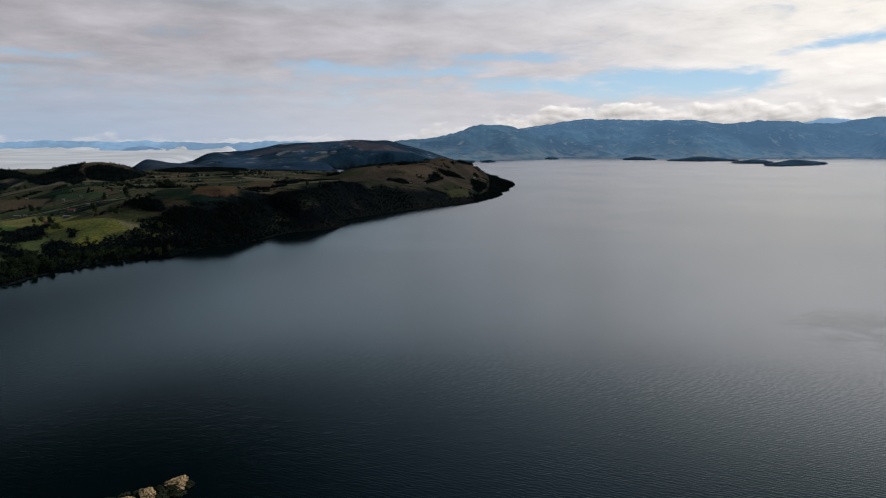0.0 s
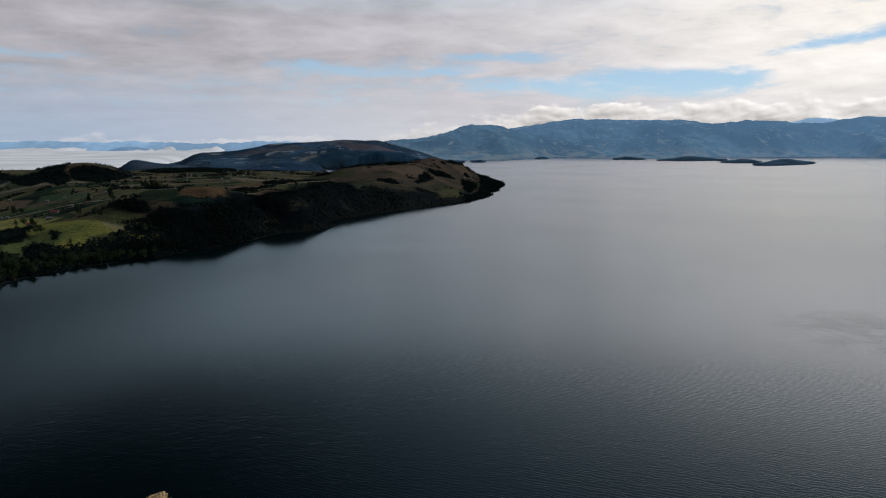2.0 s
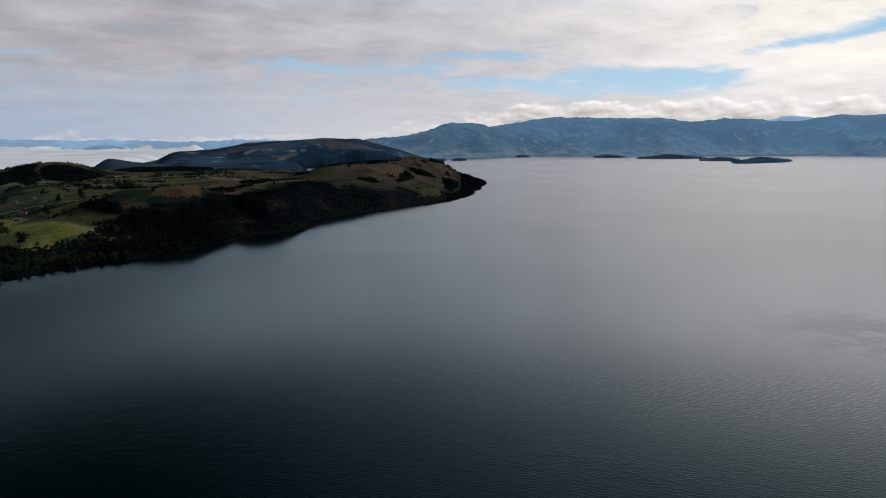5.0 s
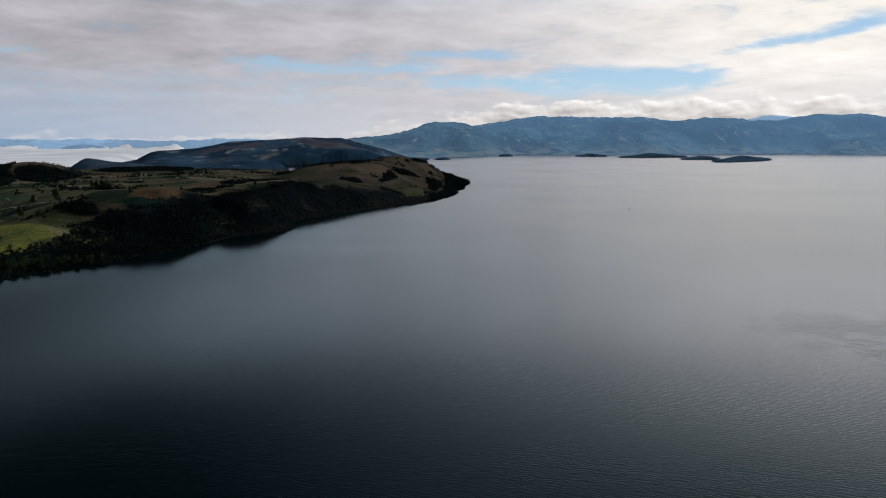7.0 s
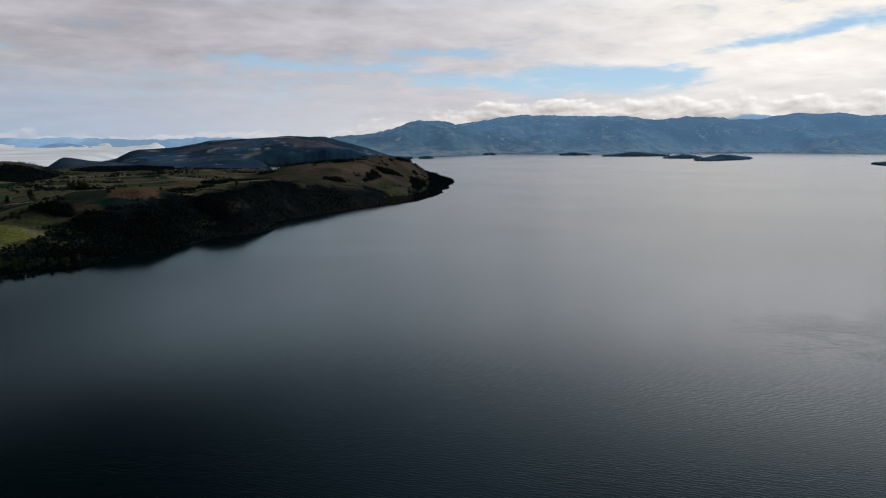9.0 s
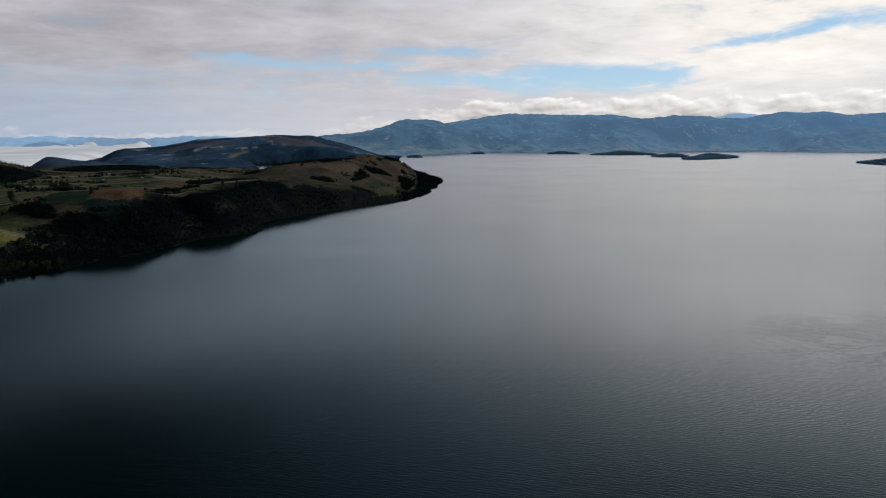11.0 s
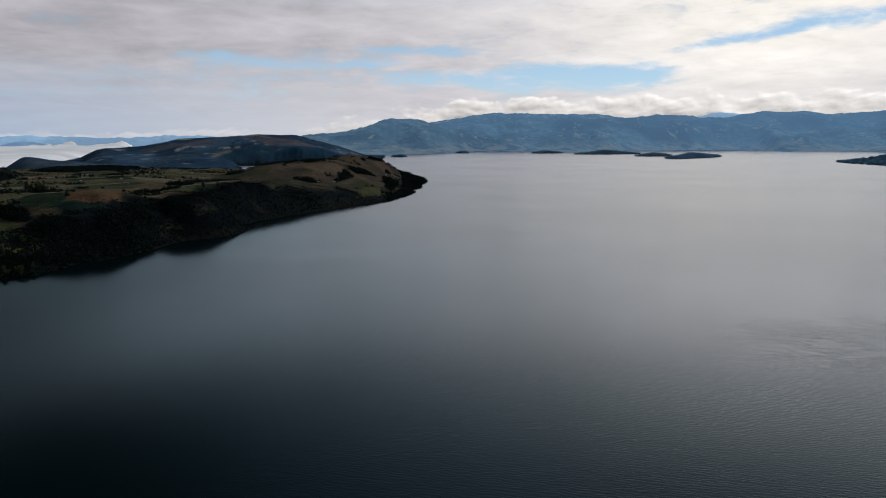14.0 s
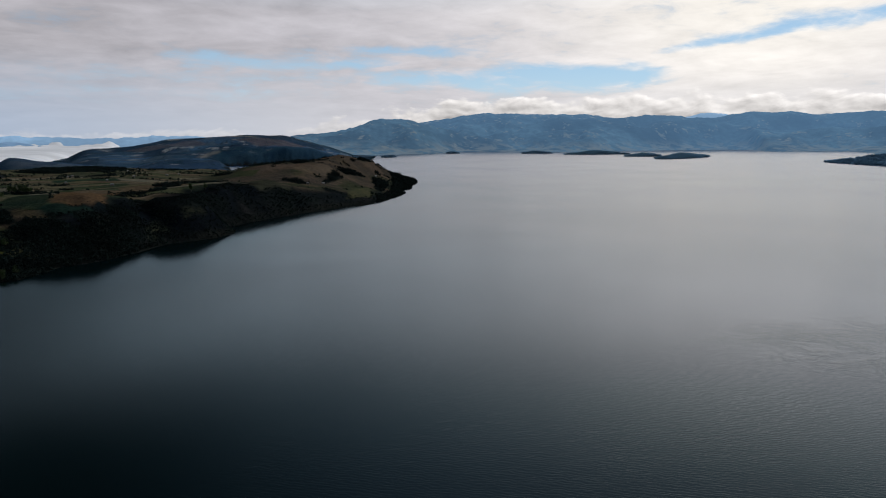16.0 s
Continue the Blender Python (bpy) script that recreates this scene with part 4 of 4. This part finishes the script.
island(1185, 2230, 250, 62, 46, 13, 5, "long low wooded island in the lake")
island(1135, 2440, 80, 40, 20, 9, 6, "small wooded islet beside a longer island")
island(1110, 2840, 150, 60, 5, 14, 7, "dark wooded headland island before the far shore")
island(175, 2580, 30, 22, 0, 6, 8, "tiny wooded islet near the far shore")
island(530, 3250, 34, 24, 0, 7, 9, "tiny dark islet close to the far shore")
island(910, 3100, 75, 40, 0, 9, 10, "low wooded islet close to the far shore")
island(1350, 1425, 130, 300, -12, 36, 11, "large wooded island with a rounded hill")


# ---- farmhouses, track, rocks ----
def house(x, y, wide, deep, tall, turn, roof_mat, label):
    root = new("house")
    z = float(land(np.array([x]), np.array([y]))[0])
    bm = bmesh.new()
    box(bm, wide, deep, tall + 0.8, (0, 0, tall / 2 - 0.4), 0.04)
    for s in (-1, 1):
        a = [bm.verts.new((s * wide / 2, -deep / 2, tall)), bm.verts.new((s * wide / 2, deep / 2, tall)), bm.verts.new((s * wide / 2, 0, tall + deep * 0.3))]
        bm.faces.new(a)
    part("wall", bm, PLASTER, root)
    bm = bmesh.new()
    over, th = 0.3 if wide > 3 else 0.12, 0.1
    hw, hd, rise = wide / 2 + over, deep / 2 + over, (deep / 2 + over) * 0.6
    for s in (-1, 1):
        low, top = tall + deep * 0.3 - rise + 0.1, tall + deep * 0.3 + 0.1
        q = [bm.verts.new(p) for p in ((-hw, s * hd, low), (hw, s * hd, low), (hw, 0, top), (-hw, 0, top), (-hw, s * hd, low + th), (hw, s * hd, low + th), (hw, 0, top + th), (-hw, 0, top + th))]
        for k in ((0, 1, 2, 3), (4, 5, 6, 7), (0, 1, 5, 4), (1, 2, 6, 5), (2, 3, 7, 6), (3, 0, 4, 7)):
            bm.faces.new([q[i] for i in k])
    bmesh.ops.recalc_face_normals(bm, faces=bm.faces)
    part("roof", bm, roof_mat, root)
    bm = bmesh.new()
    box(bm, 0.55, 0.08, 0.95, (0, -deep / 2 - 0.03, 0.48))
    part("door", bm, PLANK, root)
    for k in (-0.32, 0.3):
        bm = bmesh.new()
        box(bm, 0.4, 0.06, 0.4, (wide * k, -deep / 2 - 0.02, 0.75))
        win = part("window", bm, GLASS, root)
        bm = bmesh.new()
        box(bm, 0.5, 0.14, 0.06, (wide * k, -deep / 2 - 0.05, 0.52))
        part("sill", bm, PLASTER, win)
    root.matrix_basis = pose(x, y, z, 0, 0, turn)
    return tagged(root, label, "house", "scattered farmhouses")


def boulder(x, y, z, sx, sy, sz, seed, label, mat=ROCK):
    bm = bmesh.new()
    bmesh.ops.create_icosphere(bm, subdivisions=4, radius=1.0)
    off = Vector((seed * 3.1, seed * 1.7, 0))
    for q in bm.verts:
        n = noise.fractal(q.co * 1.1 + off, 0.8, 2.1, 5) * 0.28
        cut = noise.cell(q.co * 2.3 + off) * 0.14 - abs(noise.noise(q.co * 3.1 + off)) * 0.2
        q.co = Vector((q.co.x * sx, q.co.y * sy, q.co.z * sz)) * (1 + n + cut)
    me = bpy.data.meshes.new("rock")
    bm.to_mesh(me)
    bm.free()
    me.materials.append(mat)
    ob = new("rock", me)
    ob.matrix_basis = pose(x, y, z, 0, 0, seed * 40)
    return tagged(ob, label, "rock", "rocks in the shallows")


# -- placed --
house(-266, 443, 5.2, 3.0, 1.5, 24, TILE, "white farmhouse with a red clay tile roof beside trees")
house(-269, 477, 4.4, 2.8, 1.5, 12, TILE, "farmhouse with a rust-red roof among pastures")
house(-263, 460, 4.0, 1.7, 1.2, 18, TIN, "low pale farm shed with a tin roof")
house(-317, 490, 4.0, 1.6, 1.2, 12, TIN, "long pale farm shed beside a track")
house(-309, 487, 2.0, 1.5, 1.2, 12, TIN, "small pale shed beside a longer shed")
house(-251, 485, 2.2, 1.6, 1.2, 35, TILE, "small farmhouse with a red roof beside a track")
for hx, hy, turn in ((-301, 524, 10), (-350, 556, 20), (-262, 487, 0), (-257, 504, 30), (-286, 522, 15), (-249, 513, 8), (-35, 713, 5), (-20, 733, 18), (42, 889, 30),
                     (-199, 831, 20), (-192, 626, 8), (-282, 783, 22), (-190, 1300, 20)):
    house(hx, hy, 1.9 if hy < 560 else 2.6, 1.5, 1.2, turn, TIN, "small white farmhouse with a pale tin roof among fields")

farms = np.random.default_rng(21)
for _ in range(8):
    hy = float(farms.uniform(600, 1000))
    hx = float(farms.uniform(-0.4 * hy, -0.22 * hy))
    house(hx, hy, 1.9, 1.5, 1.3, float(farms.uniform(0, 50)), TIN if farms.uniform() < 0.7 else TILE, "tiny pale farm building among fields")


def track(points, wide, label):
    """A dirt track that follows the ground."""
    pts = []
    for (ax, ay), (bx, by) in zip(points, points[1:]):
        for k in range(12):
            pts.append((ax + (bx - ax) * k / 12, ay + (by - ay) * k / 12))
    p = np.array(pts)
    for _ in range(6):
        p[1:-1] = (p[:-2] + p[1:-1] + p[2:]) / 3
    d = np.gradient(p, axis=0)
    d /= np.linalg.norm(d, axis=1)[:, None]
    n = np.stack([-d[:, 1], d[:, 0]], 1)
    rows = []
    for o in (-1.0, -0.5, 0.0, 0.5, 1.0):
        q = p + n * wide / 2 * o
        rows.append(np.stack([q[:, 0], q[:, 1], land(q[:, 0], q[:, 1]) + 0.16 - 0.1 * abs(o)], 1))
    m = len(p)
    v = np.concatenate(rows)
    a = (np.arange(4)[:, None] * m + np.arange(m - 1)[None, :]).ravel()
    tagged(mesh_object("road", v, np.stack([a, a + 1, a + m + 1, a + m], 1), DIRT), label, "road", kind="structure")


track(((-420, 440), (-350, 470), (-325, 483), (-315, 490), (-290, 494), (-270, 496), (-251, 492), (-228, 482)), 1.9, "pale dirt track between pastures")

for k, tx, ty, size in ((1, -231, 437, 1.15), (1, -215, 450, 1.25), (3, -213, 448, 0.7), (0, -212, 422, 0.9), (3, -206, 415, 0.8), (0, -308, 494, 1.1), (3, -304, 496, 0.8), (3, -358, 557, 0.8),
                        (1, -249, 485, 1.0), (3, -229, 386, 0.9), (0, -224, 383, 0.9), (3, -171, 368, 0.5), (0, -163, 379, 0.7), (0, -195, 358, 0.6), (3, -275, 450, 0.8), (0, -279, 448, 0.7),
                        (1, -262, 438, 0.8), (3, -256, 430, 0.8), (0, -267, 584, 0.9), (3, -219, 498, 0.8), (1, -115, 564, 0.9), (0, -105, 567, 0.8), (0, -326, 567, 0.8), (3, -386, 601, 0.9),
                        (0, -380, 603, 0.8), (3, -406, 614, 0.9)):
    plant(k, tx, ty, size, tx * 7.0)
for k in range(11):
    plant((0, 3, 1)[k % 3], -232 + 1.4 * k + rng.uniform(-1, 1), 540 - 0.6 * k + rng.uniform(-2, 2), float(rng.uniform(0.6, 0.95)), 33.0 * k)

boulder(-46.5, 107.9, 0.25, 2.0, 1.2, 0.7, 1, "pale tan boulder above the shallows")
boulder(-45.0, 106.2, 0.0, 1.3, 1.1, 0.6, 2, "tan and brown boulder in the shallows")
boulder(-49.6, 103.6, 0.2, 2.3, 1.4, 0.9, 3, "broad tan boulder in the shallows")
boulder(-52.4, 101.8, 0.0, 1.5, 1.1, 0.6, 4, "rough tan boulder in the shallows")
for bx, by, bs, seed in ((-44.2, 107.0, 1.5, 6), (-46.2, 105.4, 1.7, 7), (-47.8, 104.4, 1.5, 8), (-44.9, 104.2, 1.6, 9), (-48.6, 106.3, 1.2, 10),
                         (-51.6, 104.4, 1.4, 11), (-53.6, 103.6, 1.2, 12), (-47.0, 102.2, 1.9, 13), (-55.6, 102.4, 1.1, 14), (-50.6, 101.0, 1.8, 15)):
    boulder(bx, by, -0.15, bs, bs * 0.8, bs * 0.42, seed, "dark weed-covered rock breaking the lake surface", WEED)


def buoy(x, y):
    root = new("buoy")
    bm = bmesh.new()
    bmesh.ops.create_cone(bm, cap_ends=True, segments=16, radius1=0.55, radius2=0.45, depth=0.8, matrix=Matrix.Translation((0, 0, 0.2)))
    bmesh.ops.bevel(bm, geom=list(bm.edges), offset=0.05, segments=1, affect="EDGES")
    part("float", bm, PLANK, root)
    bm = bmesh.new()
    limb(bm, (0, 0, 0.5), (0, 0, 1.7), 0.07, 0.05, 8)
    part("mast", bm, BARK, root)
    root.matrix_basis = pose(x, y, 0)
    tagged(root, "small dark buoy floating on the lake", "buoy")


buoy(209, 601)


def boat(x, y, turn):
    """A small open rowing boat: a bowed hull with a rim, and two thwarts."""
    root = new("rowing_boat")
    bm = bmesh.new()
    rings = []
    for k in range(9):
        t = k / 8
        half = 0.55 * math.sin(math.pi * (0.12 + 0.83 * t)) ** 0.7
        keel, rim = 0.02 + 0.3 * abs(2 * t - 1) ** 3, 0.42 + 0.12 * abs(2 * t - 1) ** 2
        along_hull = 2.8 * (t - 0.5)
        rings.append([bm.verts.new((along_hull, w * half, z)) for w, z in
                      ((-1.0, rim), (-0.85, 0.6 * keel + 0.4 * rim), (-0.4, keel), (0.4, keel), (0.85, 0.6 * keel + 0.4 * rim), (1.0, rim))])
    for a, b in zip(rings, rings[1:]):
        for i in range(5):
            bm.faces.new((a[i], a[i + 1], b[i + 1], b[i]))
    bm.faces.new(rings[0])
    bm.faces.new(rings[-1])
    bmesh.ops.solidify(bm, geom=list(bm.faces), thickness=0.05)
    part("hull", bm, PAINT, root)
    for at in (-0.5, 0.45):
        bm = bmesh.new()
        box(bm, 0.24, 0.9, 0.04, (at, 0, 0.34), 0.008)
        part("thwart", bm, PLANK, root)
    root.matrix_basis = pose(x, y, -0.08, 0, 0, turn)
    tagged(root, "small white rowing boat moored at the lake shore", "boat")


boat(-175.5, 321.0, 62.0)
